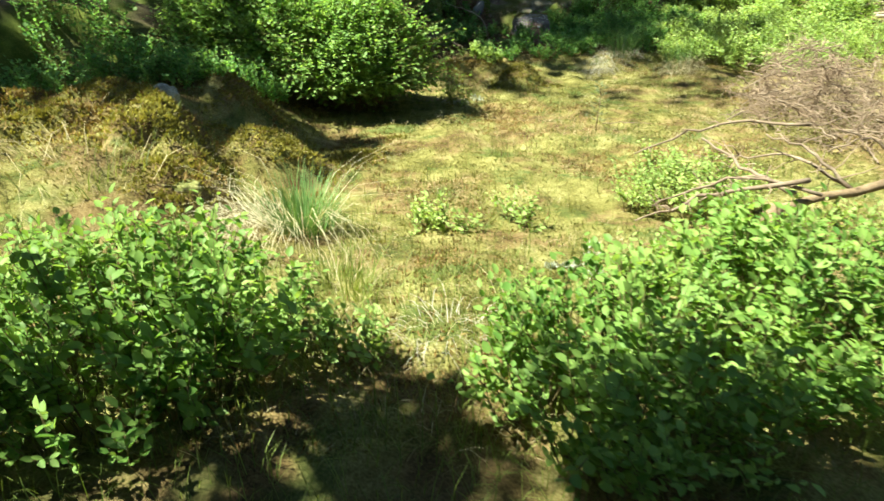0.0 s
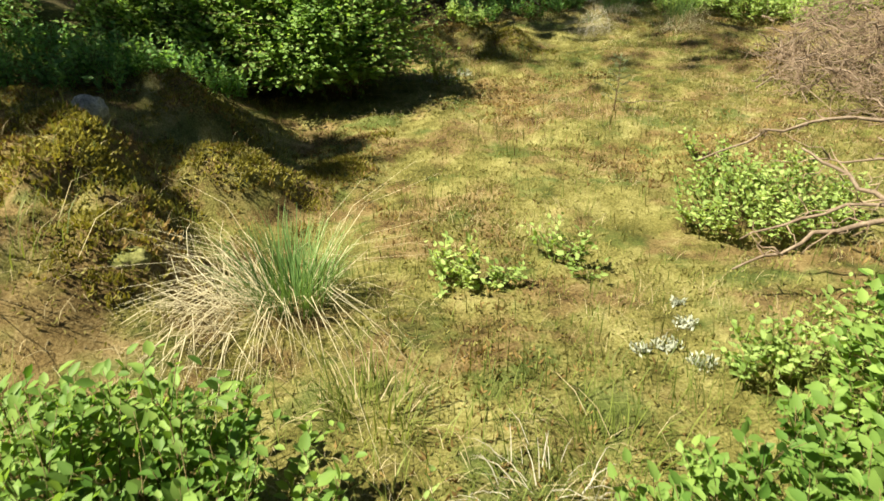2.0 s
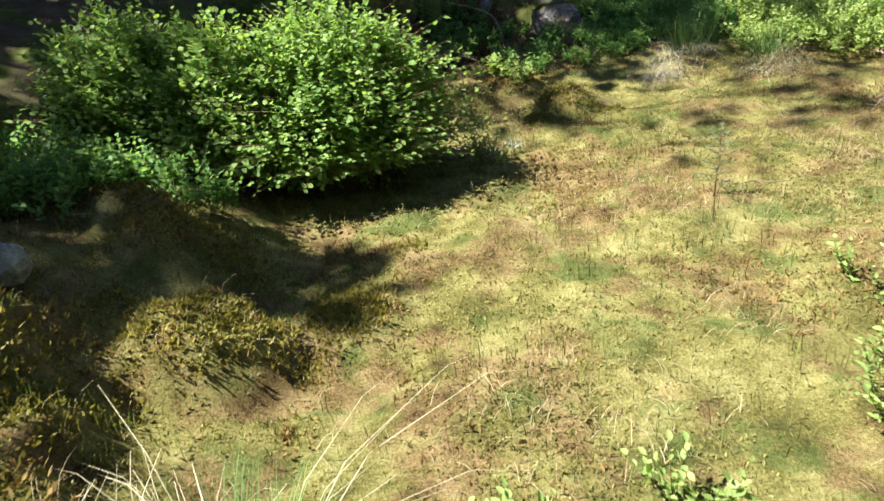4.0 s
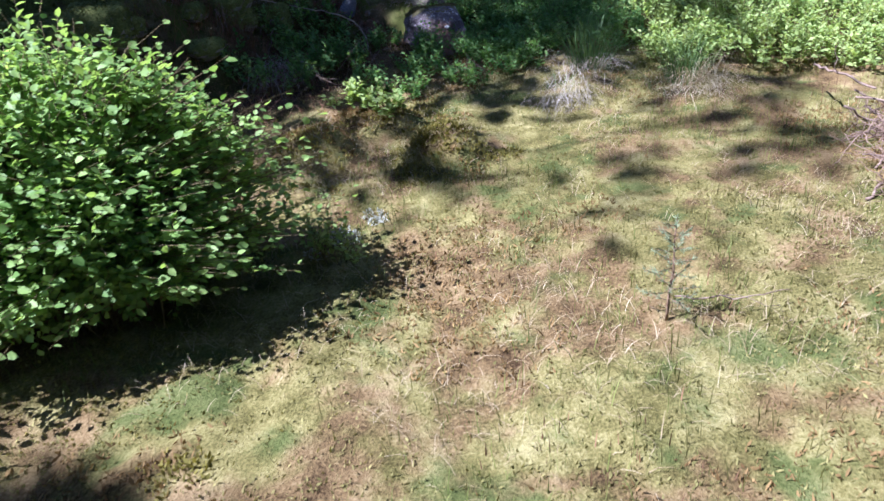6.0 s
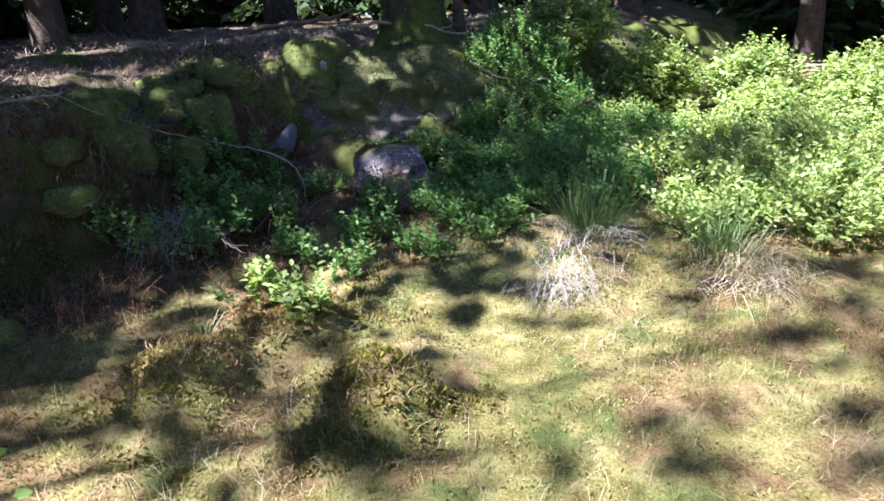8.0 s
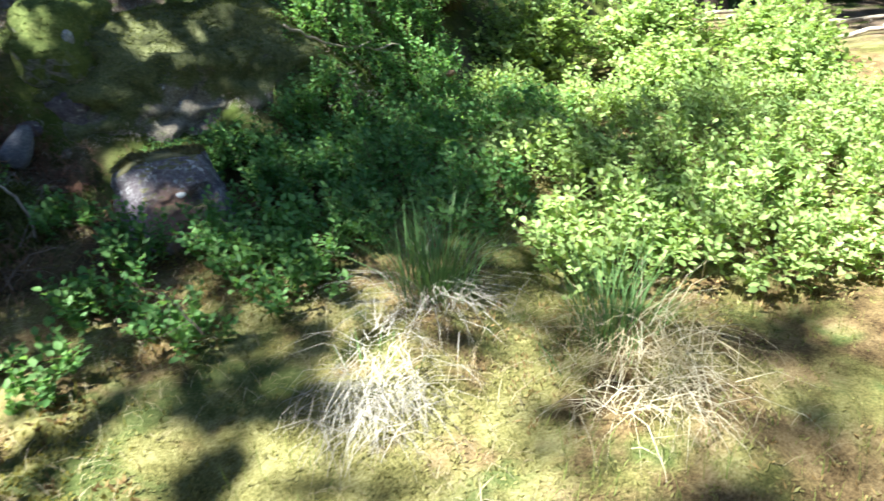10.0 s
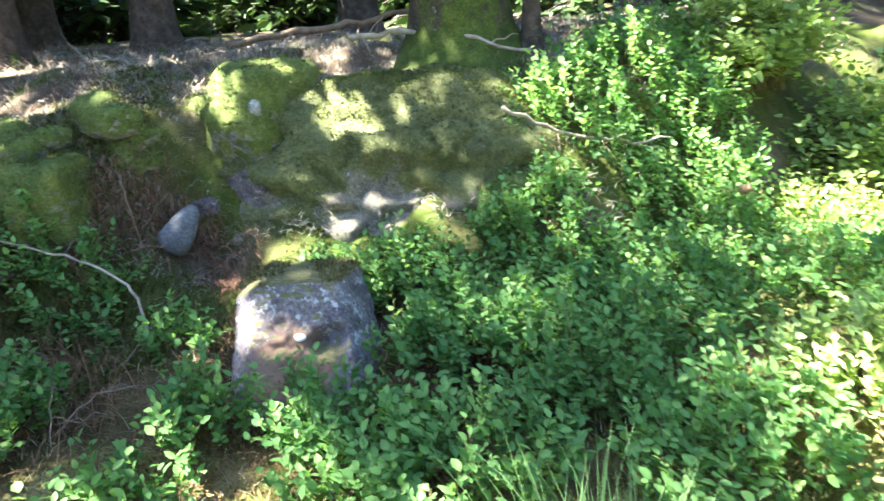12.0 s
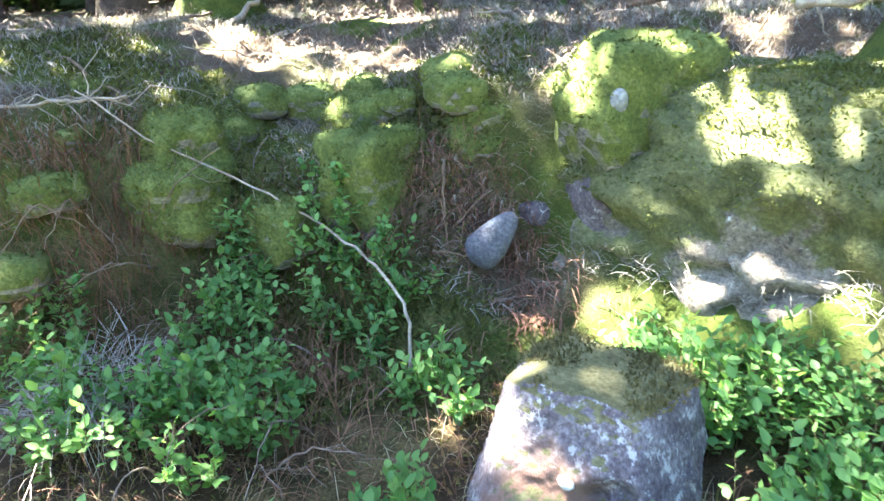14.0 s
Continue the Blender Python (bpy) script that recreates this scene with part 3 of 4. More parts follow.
def crown_mesh(name, base, top, spread, whorls, seed):
    """Drooping spruce boughs with flat sprays of needles."""
    r = np.random.default_rng(seed)
    pos, way, up = [], [], []
    wood = Geo()
    for i in range(whorls):
        s = i / whorls
        z = base + (top - base) * s
        reach = spread * (1 - s) ** 0.7 * r.uniform(0.8, 1.15) + 0.15
        for j in range(6):
            a = r.uniform(0, 6.283)
            tip = np.array([reach * math.cos(a), reach * math.sin(a), z - 0.25 * reach + r.normal(0, 0.1)])
            line = curve((0, 0, z), tip, 3, lift=0.06)
            tube(wood, line, np.linspace(0.022, 0.005, 3), 3)
            for k in range(int(5 + reach * 10)):
                u = r.uniform(0.2, 1.05)
                d = unit(tip - np.array([0, 0, z]))
                pos.append(np.array([0, 0, z]) + (tip - np.array([0, 0, z])) * u + r.normal(0, 0.05, 3))
                way.append(d + np.array([-d[1], d[0], 0]) * r.choice([-1, 1]) * r.uniform(0.4, 1.3) + np.array([0, 0, r.uniform(-0.6, 0.1)]))
                up.append(np.array([0, 0, 1.0]) + r.normal(0, 0.3, 3))
    g = Geo()
    n = len(pos)
    tufts(g, np.array(pos), np.array(way), r.uniform(0.2, 0.46, n), r.uniform(0.08, 0.17, n))
    return wood.mesh("boughs", M_BARK), g.mesh("needles", M_NEEDLE)


# the last five crowns are high or sparse, shaped for where their shadows fall
CROWNS = [crown_mesh("crown", 3.2, 10.5, 1.7, 22, 5), crown_mesh("crown", 4.2, 12.0, 1.5, 22, 9), crown_mesh("crown", 2.6, 8.5, 1.35, 18, 15), crown_mesh("crown", 0.15, 5.6, 1.5, 20, 25), crown_mesh("crown", 11.0, 16.0, 1.4, 16, 35), crown_mesh("crown", 3.4, 10.5, 1.75, 8, 45), crown_mesh("crown", 5.6, 12.8, 1.7, 9, 55), crown_mesh("crown", 7.0, 12.6, 1.8, 7, 65), crown_mesh("crown", 10.5, 13.5, 1.5, 2, 75)]
TOPS = (10.5, 12.0, 8.5, 5.6, 16.0, 10.5, 12.8, 12.6, 13.5)


def tree(x, y, radius, crown, label, mossy=False, tall=12.0, group="spruces"):
    if crown is not None:
        tall = TOPS[crown] + 0.4
    z = ground_z(x, y) - 0.12
    root = tagged(new("spruce_tree"), label, "tree", group)
    root.location = (x, y, z)
    g = Geo()
    zs = np.array([0, 0.06, 0.14, 0.26, 0.45, 0.8, 1.4, 2.5, 0.4 * tall, 0.7 * tall, tall])
    rad = radius * (1 + 0.75 * np.exp(-zs / 0.16)) * (1 - zs / (tall * 1.04))
    pts = np.stack([0.03 * np.sin(zs + x), 0.03 * np.cos(zs * 0.8 + y), zs], -1)
    tube(g, pts, rad, 18, 0.07)
    part("trunk", g, M_MOSSBARK if mossy else M_BARK, root, "moss-covered bark" if mossy else "")
    for i in range(5 if radius > 0.1 else 2):
        a, zz = rng.uniform(0, 6.283), rng.uniform(0.9, 2.8)
        h = Geo()
        ln = rng.uniform(0.3, 0.9)
        tube(h, curve((0, 0, zz), (ln * math.cos(a), ln * math.sin(a), zz - 0.1 * ln), 5, jitter=0.015), np.linspace(0.012, 0.003, 5), 5)
        part("dead_branch", h, M_GREYWOOD, root)
    for k in range(3 if radius > 0.15 else 0):
        a = rng.uniform(0, 6.283)
        h = Geo()
        ln = radius * rng.uniform(1.5, 2.1)
        p = curve((radius * 0.6 * math.cos(a), radius * 0.6 * math.sin(a), 0.22), (ln * math.cos(a), ln * math.sin(a), 0.06), 6, sag=0.04)
        tube(h, p, np.linspace(radius * 0.30, 0.02, 6), 8, 0.1)
        part("root", h, M_MOSSBARK, root)
    if crown is None:
        return root
    wood, needles = CROWNS[crown]
    tagged(part("bough_whorl", wood, M_BARK, root), kind="stuff")
    tagged(part("needle_mass", needles, M_NEEDLE, root), kind="stuff")
    return root


tree(1.95, 12.32, 0.30, 4, "stout old spruce with bright moss over its foot", True, tall=16.5)
tree(2.40, 12.18, 0.055, None, "slim dead young spruce beside a stout one", tall=6.0)
tree(-2.75, 11.95, 0.26, 5, "spruce with mossy roots on the needle-strewn bank", True)
tree(-0.85, 13.9, 0.19, 5, "dark spruce trunk standing in needle litter")
# mostly unseen spruces, added so their crowns shade and dapple the visible ground
for tx, ty, tr, tc in ((-4.75, 9.55, 0.2, 7), (-3.75, 9.75, 0.22, 6), (-4.9, 10.9, 0.2, None), (-6.3, 9.7, 0.2, 0), (-6.6, 7.5, 0.2, 5), (-8.6, 6.0, 0.2, 5), (-8.2, 8.4, 0.2, 0), (-7.0, 4.6, 0.18, 2), (-4.4, 0.1, 0.2, 5), (-4.7, -1.6, 0.2, 0), (-2.4, -0.45, 0.2, 0),
                       (-6.8, 12.8, 0.2, 5), (-5.4, 14.2, 0.2, 0), (-8.8, 11.4, 0.2, 5), (-9.2, 13.6, 0.2, 0), (-3.2, 14.0, 0.18, 2), (-3.6, 16.2, 0.2, 0), (-7.4, 15.6, 0.2, 0), (-11, 10, 0.2, 0),
                       (-9.8, 16.6, 0.2, 0), (-11.4, 12.4, 0.2, 0), (-1.6, 15.4, 0.18, 2), (3.6, 15.4, 0.2, 1), (0.6, 15.6, 0.22, 0), (5.8, 15.2, 0.2, 1), (8.6, 14.6, 0.2, 0), (-5.5, 7.25, 0.07, 8), (-4.0, 11.75, 0.18, 7), (-2.9, 0.15, 0.16, 2), (-1.3, -0.35, 0.15, 5), (-1.6, 12.95, 0.16, 6)):
    tree(tx, ty, tr, tc, "spruce added round the clearing, mostly for the shade it casts", False)
for i in range(90):
    a, d = rng.uniform(0, 6.283), rng.uniform(12.5, 34)
    fx, fy = 1 + d * math.cos(a), 7 + d * 1.1 * math.sin(a)
    if fx < -2 and fy < 8 and d < 18:
        continue
    tree(fx, fy, rng.uniform(0.12, 0.26), int(rng.integers(0, 3)), "tall spruce of the surrounding forest, shuts out view and sky light", False, group="forest spruces")
# ring to the right and behind, out of view, added to block sky light
for i in range(60):
    a, d = rng.uniform(-2.6, 0.5), rng.uniform(10.5, 16)
    tree(2.5 + d * math.cos(a), 5 + d * math.sin(a), rng.uniform(0.12, 0.24), int(rng.integers(0, 3)), "tall spruce of the surrounding forest, shuts out view and sky light", False, group="forest spruces")
for i in range(110):
    a = math.pi * (0.02 + 1.02 * (i + rng.uniform(0, 0.8)) / 110)
    d = rng.uniform(11.5, 22)
    tree(1 + d * math.cos(a), 8 + d * 0.95 * math.sin(a), rng.uniform(0.05, 0.09), 3, "bushy young spruce with boughs to the ground", False, tall=6.0, group="young spruces")

# ---- stones ----
rock("outcrop", 1.57, 11.72, -0.35, (2.06, 1.6, 1.48), M_ROCK, "grey rock outcrop with cracks, moss hanging over its top", turn=-4, power=3.2, rough=0.17, seed=3, sub=6, slope=0.62, taper=0.10, strata=0.045, category="rock", moss=34000, moss_up=-0.2, moss_over=0.58)
boulder = rock("boulder", 1.42, 10.36, 0.0, (0.62, 0.82, 0.44), M_BOULDER, "block of purple-grey granite with lichen and a mossy top", turn=14, power=6, rough=0.075, grit=2.4, seed=11, sub=6, slope=0.95, taper=0.20, category="boulder", moss=2600, moss_up=0.84, moss_mat=M_OLIVEMOSS,
               cuts=(((-0.80, -0.42, 0.42), 0.325), ((0.0, -0.62, 0.78), 0.375), ((0.88, -0.30, 0.38), 0.30), ((0.05, 0.1, 1.0), 0.42), ((-0.5, 0.1, 0.86), 0.44)),
               dents=(((0.08, -0.20, 0.235), 0.045, (0.0, 0.10, -0.03)), ((0.13, -0.18, 0.25), 0.04, (0.0, 0.09, -0.02)), ((-0.05, -0.25, 0.16), 0.05, (0.0, 0.03, -0.01)), ((0.0, -0.34, 0.09), 0.09, (0.0, 0.04, -0.03))))
f = Geo()
a = np.linspace(0, 6.283, 9)[:-1]
ring = np.stack([0.026 * np.cos(a) * (1 + 0.3 * np.sin(3 * a)), 0.017 * np.sin(a), 0 * a], -1)
f.add(np.concatenate([ring, ring * 0.9 + (0, 0, 0.004)]), [list(range(8))[::-1], list(range(8, 16))] + [[i, (i + 1) % 8, 8 + (i + 1) % 8, 8 + i] for i in range(8)])
fl = part("lichen_fleck", f, M_FLECK, boulder, "white lichen fleck")
spot = min((v for v in boulder.data.vertices if abs(v.co.x + 0.03) < 0.03 and abs(v.co.z - 0.28) < 0.03), key=lambda v: v.co.y)
fl.matrix_local = Matrix.Translation(spot.co) @ spot.normal.to_track_quat("Z", "Y").to_matrix().to_4x4()
rock("cobble", 0.53, 11.0, 0.33, (0.20, 0.14, 0.27), M_COBBLE, "smooth grey wedge-shaped cobble leaning in a hollow under roots", turn=24, tilt=(-10, 38), power=2.7, rough=0.06, seed=15, sub=4, taper=0.55, grit=0.5)
rock("stone", 0.84, 11.50, 0.28, (0.30, 0.26, 0.42), M_MAUVE, "mauve rock face at the side of the root hollow", turn=-24, tilt=(6, 8), power=4.0, rough=0.10, seed=17, sub=4)
rock("stone", 0.60, 11.34, 0.40, (0.16, 0.12, 0.12), M_MAUVE, "small dark stone wedged under roots", turn=12, power=3.0, rough=0.12, seed=18, sub=3)
rock("stone", -1.92, 4.52, ground_z(-1.92, 4.52) - 0.01, (0.17, 0.14, 0.18), M_PALE, "pale grey stone half sunk in a mossy bank", turn=20, power=2.3, rough=0.34, seed=6, sub=4)
rock("stone", -2.7, 3.74, ground_z(-2.7, 3.74) - 0.01, (0.26, 0.2, 0.15), M_PALE, "flat pale grey stone on the mossy bank", turn=15, power=3.0, rough=0.14, seed=61, sub=4)
rock("stone", -1.9, 8.75, ground_z(-1.9, 8.75) - 0.03, (0.24, 0.2, 0.26), M_PALE, "pale bluish stone on the bank behind the willow", turn=50, power=2.6, rough=0.1, seed=8, sub=4)
rock("stone", -1.36, 3.22, ground_z(-1.36, 3.22) - 0.085, (0.18, 0.11, 0.10), M_HALFSUNK, "pale stone showing through moss and fallen straw", turn=10, power=2.6, rough=0.2, seed=9, sub=4)
for bx, by, bz, sx, sy, sz, sd in ((0.92, 11.62, 0.70, 0.66, 0.60, 0.60, 21), (0.60, 11.75, 0.62, 0.42, 0.4, 0.5, 22), (-0.05, 11.72, 0.70, 0.58, 0.5, 0.42, 23), (-0.72, 10.46, 0.66, 0.50, 0.40, 0.36, 24),
                                   (-0.52, 10.30, 0.46, 0.44, 0.36, 0.38, 25), (-0.98, 10.10, 0.46, 0.70, 0.46, 0.36, 26), (0.02, 10.98, 0.48, 0.62, 0.46, 0.46, 27), (0.22, 11.42, 0.66, 0.46, 0.42, 0.36, 28),
                                   (-0.3, 11.2, 0.66, 0.44, 0.4, 0.34, 29), (2.3, 11.35, 0.2, 0.5, 0.45, 0.5, 31), (-1.35, 9.3, 0.6, 0.6, 0.5, 0.4, 32), (-1.55, 8.7, 0.6, 0.55, 0.5, 0.42, 33),
                                   (-0.2, 10.55, 0.38, 0.4, 0.3, 0.3, 34)):
    rock("mossy_stone", bx, by, bz - 0.05, (sx * 0.98, sy * 0.85, sz * 0.9), M_MOSSROCK, "rounded stone under a thick cushion of moss", turn=sd * 37, power=4.6, rough=0.26, grit=0.8, taper=0.12, seed=sd, sub=4, group="mossy stones of the bank", moss=2600, moss_up=-0.05)
for k in range(22):
    hx, hy = ((-0.9 + 1.7 * k / 11, 11.15 + rng.uniform(-0.15, 0.5)) if k < 12 else (-1.1 + rng.uniform(-0.4, 0.4), 8.8 + 0.22 * (k - 12)))
    sw = rng.uniform(0.12, 0.3)
    if abs(hx - 0.6) < 0.28:
        continue
    rock("mossy_stone", hx, hy, ground_z(hx, hy) - 0.3 * sw, (sw * 1.3, sw, sw * 0.75), M_MOSSROCK, "small stone wrapped in moss", turn=k * 47, power=2.8, rough=0.25, seed=80 + k, sub=3, group="mossy stones of the bank", moss=350, moss_up=0.0)
rock("pebble", 0.97, 11.33, 0.93, (0.07, 0.06, 0.10), M_PALE, "small white stone in a socket of moss", power=2.2, rough=0.05, seed=44, sub=3)

# ---- shrubs ----
BIL = "low bilberry bush with fresh light-green leaves"
shrub("bilberry_bush", -1.02, 1.80, 0.58, 0.54, 0.64, 250, "dense bilberry bush with large light-green sunlit leaves", leaf=0.042, singles=300, group="bilberry bushes")
shrub("bilberry_bush", 0.56, 1.60, 0.43, 0.50, 0.56, 160, "bilberry bush with fine yellow-green leaves beside straw", leaf=0.040, singles=300, group="bilberry bushes")
shrub("bilberry_bush", 1.28, 1.95, 0.50, 0.62, 0.56, 160, "wide bilberry bush, partly in shade", leaf=0.042, group="bilberry bushes")
shrub("bilberry_bush", -1.55, 0.95, 0.45, 0.5, 0.6, 90, "dark shaded bilberry bush", leaf=0.044, group="bilberry bushes")
for sx, sy, rr, tl, nn in ((-0.40, 1.84, 0.07, 0.30, 7), (-0.24, 1.86, 0.07, 0.28, 7), (0.86, 2.52, 0.14, 0.18, 14), (1.2, 2.5, 0.18, 0.24, 18), (-0.12, 3.36, 0.07, 0.16, 7), (0.06, 3.3, 0.10, 0.13, 9),
                           (0.42, 3.45, 0.1, 0.14, 7), (0.15, 6.48, 0.12, 0.30, 10), (1.95, 3.0, 0.25, 0.3, 18), (1.62, 4.6, 0.12, 0.14, 7)):
    shrub("bilberry_sprig", sx, sy, rr, rr, tl, nn, "small light-green bilberry sprigs in the moss", leaf=0.034, material=M_PALELEAF, group="bilberry sprigs")
shrub("bilberry_bush", 1.55, 3.80, 0.50, 0.34, 0.42, 130, "pale bright-green bilberry bush under dead branches", leaf=0.030, material=M_PALELEAF, group="bilberry bushes")
shrub("willow_shrub", -0.88, 6.52, 1.06, 0.82, 1.22, 1150, "rounded eared-willow shrub with grey-green sunlit leaves", leaf=0.040, material=M_WILLOW, form="ball", twigs=5, per_twig=9, singles=300, group="willow shrubs")
shrub("willow_shrub", -2.15, 6.6, 0.92, 0.70, 1.16, 620, "willow shrub with darker leaves at the foot of the bank", leaf=0.044, material=M_WILLOW, form="ball", twigs=5, group="willow shrubs")
shrub("willow_shrub", -1.5, 6.4, 0.70, 0.55, 1.12, 420, "willow shrub with grey-green leaves, grown into its neighbours", leaf=0.045, material=M_WILLOW, form="ball", twigs=5, group="willow shrubs")
shrub("bilberry_bush", -2.05, 5.7, 0.4, 0.25, 0.28, 45, "dark shaded bilberry bush", leaf=0.036, material=M_BLUEGREEN, group="bilberry bushes")
shrub("bilberry_bush", -2.5, 5.6, 0.5, 0.5, 0.5, 80, "dark shaded bilberry bush", leaf=0.036, material=M_BLUEGREEN, group="bilberry bushes")
shrub("bilberry_sprig", 0.42, 8.62, 0.10, 0.10, 0.22, 9, "bright sunlit bilberry sprig on a moss hump", leaf=0.05, material=M_PALELEAF, group="bilberry sprigs")
shrub("bilberry_sprig", 0.68, 8.45, 0.13, 0.10, 0.16, 10, "bright sunlit bilberry sprig on a moss hump", leaf=0.045, material=M_PALELEAF, group="bilberry sprigs")
for sx, sy, rx, ry, tl, nn in ((-2.9, 5.0, 0.45, 0.4, 0.42, 60), (-2.2, 5.25, 0.3, 0.25, 0.3, 34), (-3.2, 5.9, 0.5, 0.5, 0.6, 70), (-3.5, 4.4, 0.5, 0.5, 0.5, 60), (-1.6, 5.55, 0.25, 0.2, 0.26, 26)):
    shrub("bilberry_bush", sx, sy, rx, ry, tl, nn, "dark shaded bilberry bush", leaf=0.038, material=M_BLUEGREEN, group="bilberry bushes")
# sunny thicket: strong sun is put into the paler leaf colour
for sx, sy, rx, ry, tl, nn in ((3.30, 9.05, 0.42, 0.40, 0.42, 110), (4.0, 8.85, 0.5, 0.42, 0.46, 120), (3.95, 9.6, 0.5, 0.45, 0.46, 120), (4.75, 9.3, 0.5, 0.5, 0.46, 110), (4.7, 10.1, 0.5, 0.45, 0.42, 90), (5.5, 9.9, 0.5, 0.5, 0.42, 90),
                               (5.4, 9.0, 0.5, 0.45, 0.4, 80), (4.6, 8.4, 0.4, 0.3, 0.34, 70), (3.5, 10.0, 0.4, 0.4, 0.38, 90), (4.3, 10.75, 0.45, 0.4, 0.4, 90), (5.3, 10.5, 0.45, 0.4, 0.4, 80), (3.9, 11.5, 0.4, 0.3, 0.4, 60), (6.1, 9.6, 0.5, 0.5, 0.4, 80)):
    shrub("bilberry_bush", sx, sy, rx, ry, tl, nn, "bilberry bush, leaf colour paled to yellow-green as if sunlit", leaf=0.042, material=M_PALELEAF, group="bilberry bushes")
# shaded thicket round the boulder: same leaf, shade put into its colour
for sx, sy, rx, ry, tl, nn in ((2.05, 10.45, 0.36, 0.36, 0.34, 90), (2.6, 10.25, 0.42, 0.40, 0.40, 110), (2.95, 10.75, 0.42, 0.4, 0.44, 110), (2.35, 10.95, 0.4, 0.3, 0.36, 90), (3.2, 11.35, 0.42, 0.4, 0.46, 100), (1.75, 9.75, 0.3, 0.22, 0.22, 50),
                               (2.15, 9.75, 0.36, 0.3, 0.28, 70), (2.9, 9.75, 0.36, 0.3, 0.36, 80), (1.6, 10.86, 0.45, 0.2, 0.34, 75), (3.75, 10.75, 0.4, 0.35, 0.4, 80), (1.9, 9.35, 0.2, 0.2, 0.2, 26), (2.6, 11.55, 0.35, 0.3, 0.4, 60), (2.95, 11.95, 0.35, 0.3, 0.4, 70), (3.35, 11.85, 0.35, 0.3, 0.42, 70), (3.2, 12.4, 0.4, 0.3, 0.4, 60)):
    shrub("bilberry_bush", sx, sy, rx, ry, tl, nn, "bilberry bush in dappled shade, leaf colour deepened to match", leaf=0.040, material=M_BLUEGREEN, group="bilberry bushes")
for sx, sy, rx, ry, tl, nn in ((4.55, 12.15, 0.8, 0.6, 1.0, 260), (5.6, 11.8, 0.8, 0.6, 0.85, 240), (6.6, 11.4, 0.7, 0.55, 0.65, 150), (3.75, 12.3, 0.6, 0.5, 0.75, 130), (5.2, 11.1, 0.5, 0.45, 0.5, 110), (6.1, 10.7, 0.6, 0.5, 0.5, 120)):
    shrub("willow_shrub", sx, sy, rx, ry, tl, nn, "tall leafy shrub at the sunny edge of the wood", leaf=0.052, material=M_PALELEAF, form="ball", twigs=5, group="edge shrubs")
# hollow in front of the bank
for sx, sy, rr, tl, nn in ((0.35, 9.85, 0.30, 0.36, 46), (0.0, 10.15, 0.2, 0.4, 22), (-0.12, 10.35, 0.12, 0.5, 12), (0.32, 10.55, 0.2, 0.34, 24), (1.2, 9.84, 0.15, 0.36, 22), (1.05, 9.55, 0.18, 0.2, 16), (0.62, 9.35, 0.16, 0.2, 12), (1.62, 9.93, 0.12, 0.3, 14),
                           (0.85, 10.45, 0.14, 0.2, 12), (1.35, 9.2, 0.2, 0.18, 14), (0.0, 9.55, 0.2, 0.3, 18), (0.05, 10.75, 0.2, 0.34, 18), (-0.4, 9.6, 0.22, 0.34, 20), (0.9, 9.05, 0.14, 0.16, 9)):
    shrub("bilberry_sprig", sx, sy, rr, rr, tl, nn, "bilberry sprigs growing in a shaded brushy hollow", leaf=0.042, material=M_BLUEGREEN, group="hollow sprigs")

# ---- tussocks ----
rush("rush_tussock", -0.75, 3.20, 190, 270, 0.37, "tall green rush tussock with bleached straw fanning out", 0.15, 0.58, side=3.35, singles=260, flat=(1.55, 1.85), straw=M_PALESTRAW, stalks=22)
rush("rush_tussock", 2.46, 9.10, 280, 150, 0.50, "rush tussock with dark green blades and grey straw", 0.17, 0.38, side=-1.8, straw=M_GREYSTRAW)
rush("rush_tussock", 3.02, 8.52, 200, 170, 0.42, "rush tussock with pale blades among dry grass", 0.16, 0.36, side=-1.7)
rush("rush_tussock", 2.10, 8.68, 16, 330, 0.2, "collapsed tussock of grey dry grass", 0.15, 0.32, side=-2.0, straw=M_GREYSTRAW, flat=(1.5, 2.3), heap=0.10)
rush("rush_tussock", 2.88, 8.33, 12, 220, 0.2, "collapsed tussock of bleached straw", 0.22, 0.30, side=-1.2, straw=M_PALESTRAW, flat=(1.4, 2.1), heap=0.05)
rush("rush_tussock", 0.12, 8.5, 26, 30, 0.22, "small tuft of grey-green rushes on a hump", 0.05, 0.2)
rush("rush_tussock", -0.15, 9.7, 20, 420, 0.2, "collapsed tussock of grey dry grass", 0.2, 0.34, straw=M_GREYSTRAW, flat=(1.5, 2.4), heap=0.14)
rush("rush_tussock", 0.02, 2.06, 8, 70, 0.12, "trampled tuft of white dry straw", 0.14, 0.15, straw=M_GREYSTRAW, flat=(1.4, 1.75))
rush("grass_tuft", -0.42, 2.45, 120, 20, 0.24, "fresh green grass tuft", 0.14, 0.2, material=M_GRASS)
rush("grass_tuft", 0.25, 2.25, 70, 14, 0.18, "thin green grass tuft", 0.16, 0.2, material=M_GRASS)
rush("grass_tuft", -1.75, 3.05, 60, 40, 0.2, "grass tuft matted with straw", 0.3, 0.4, side=3.1, material=M_GRASS)
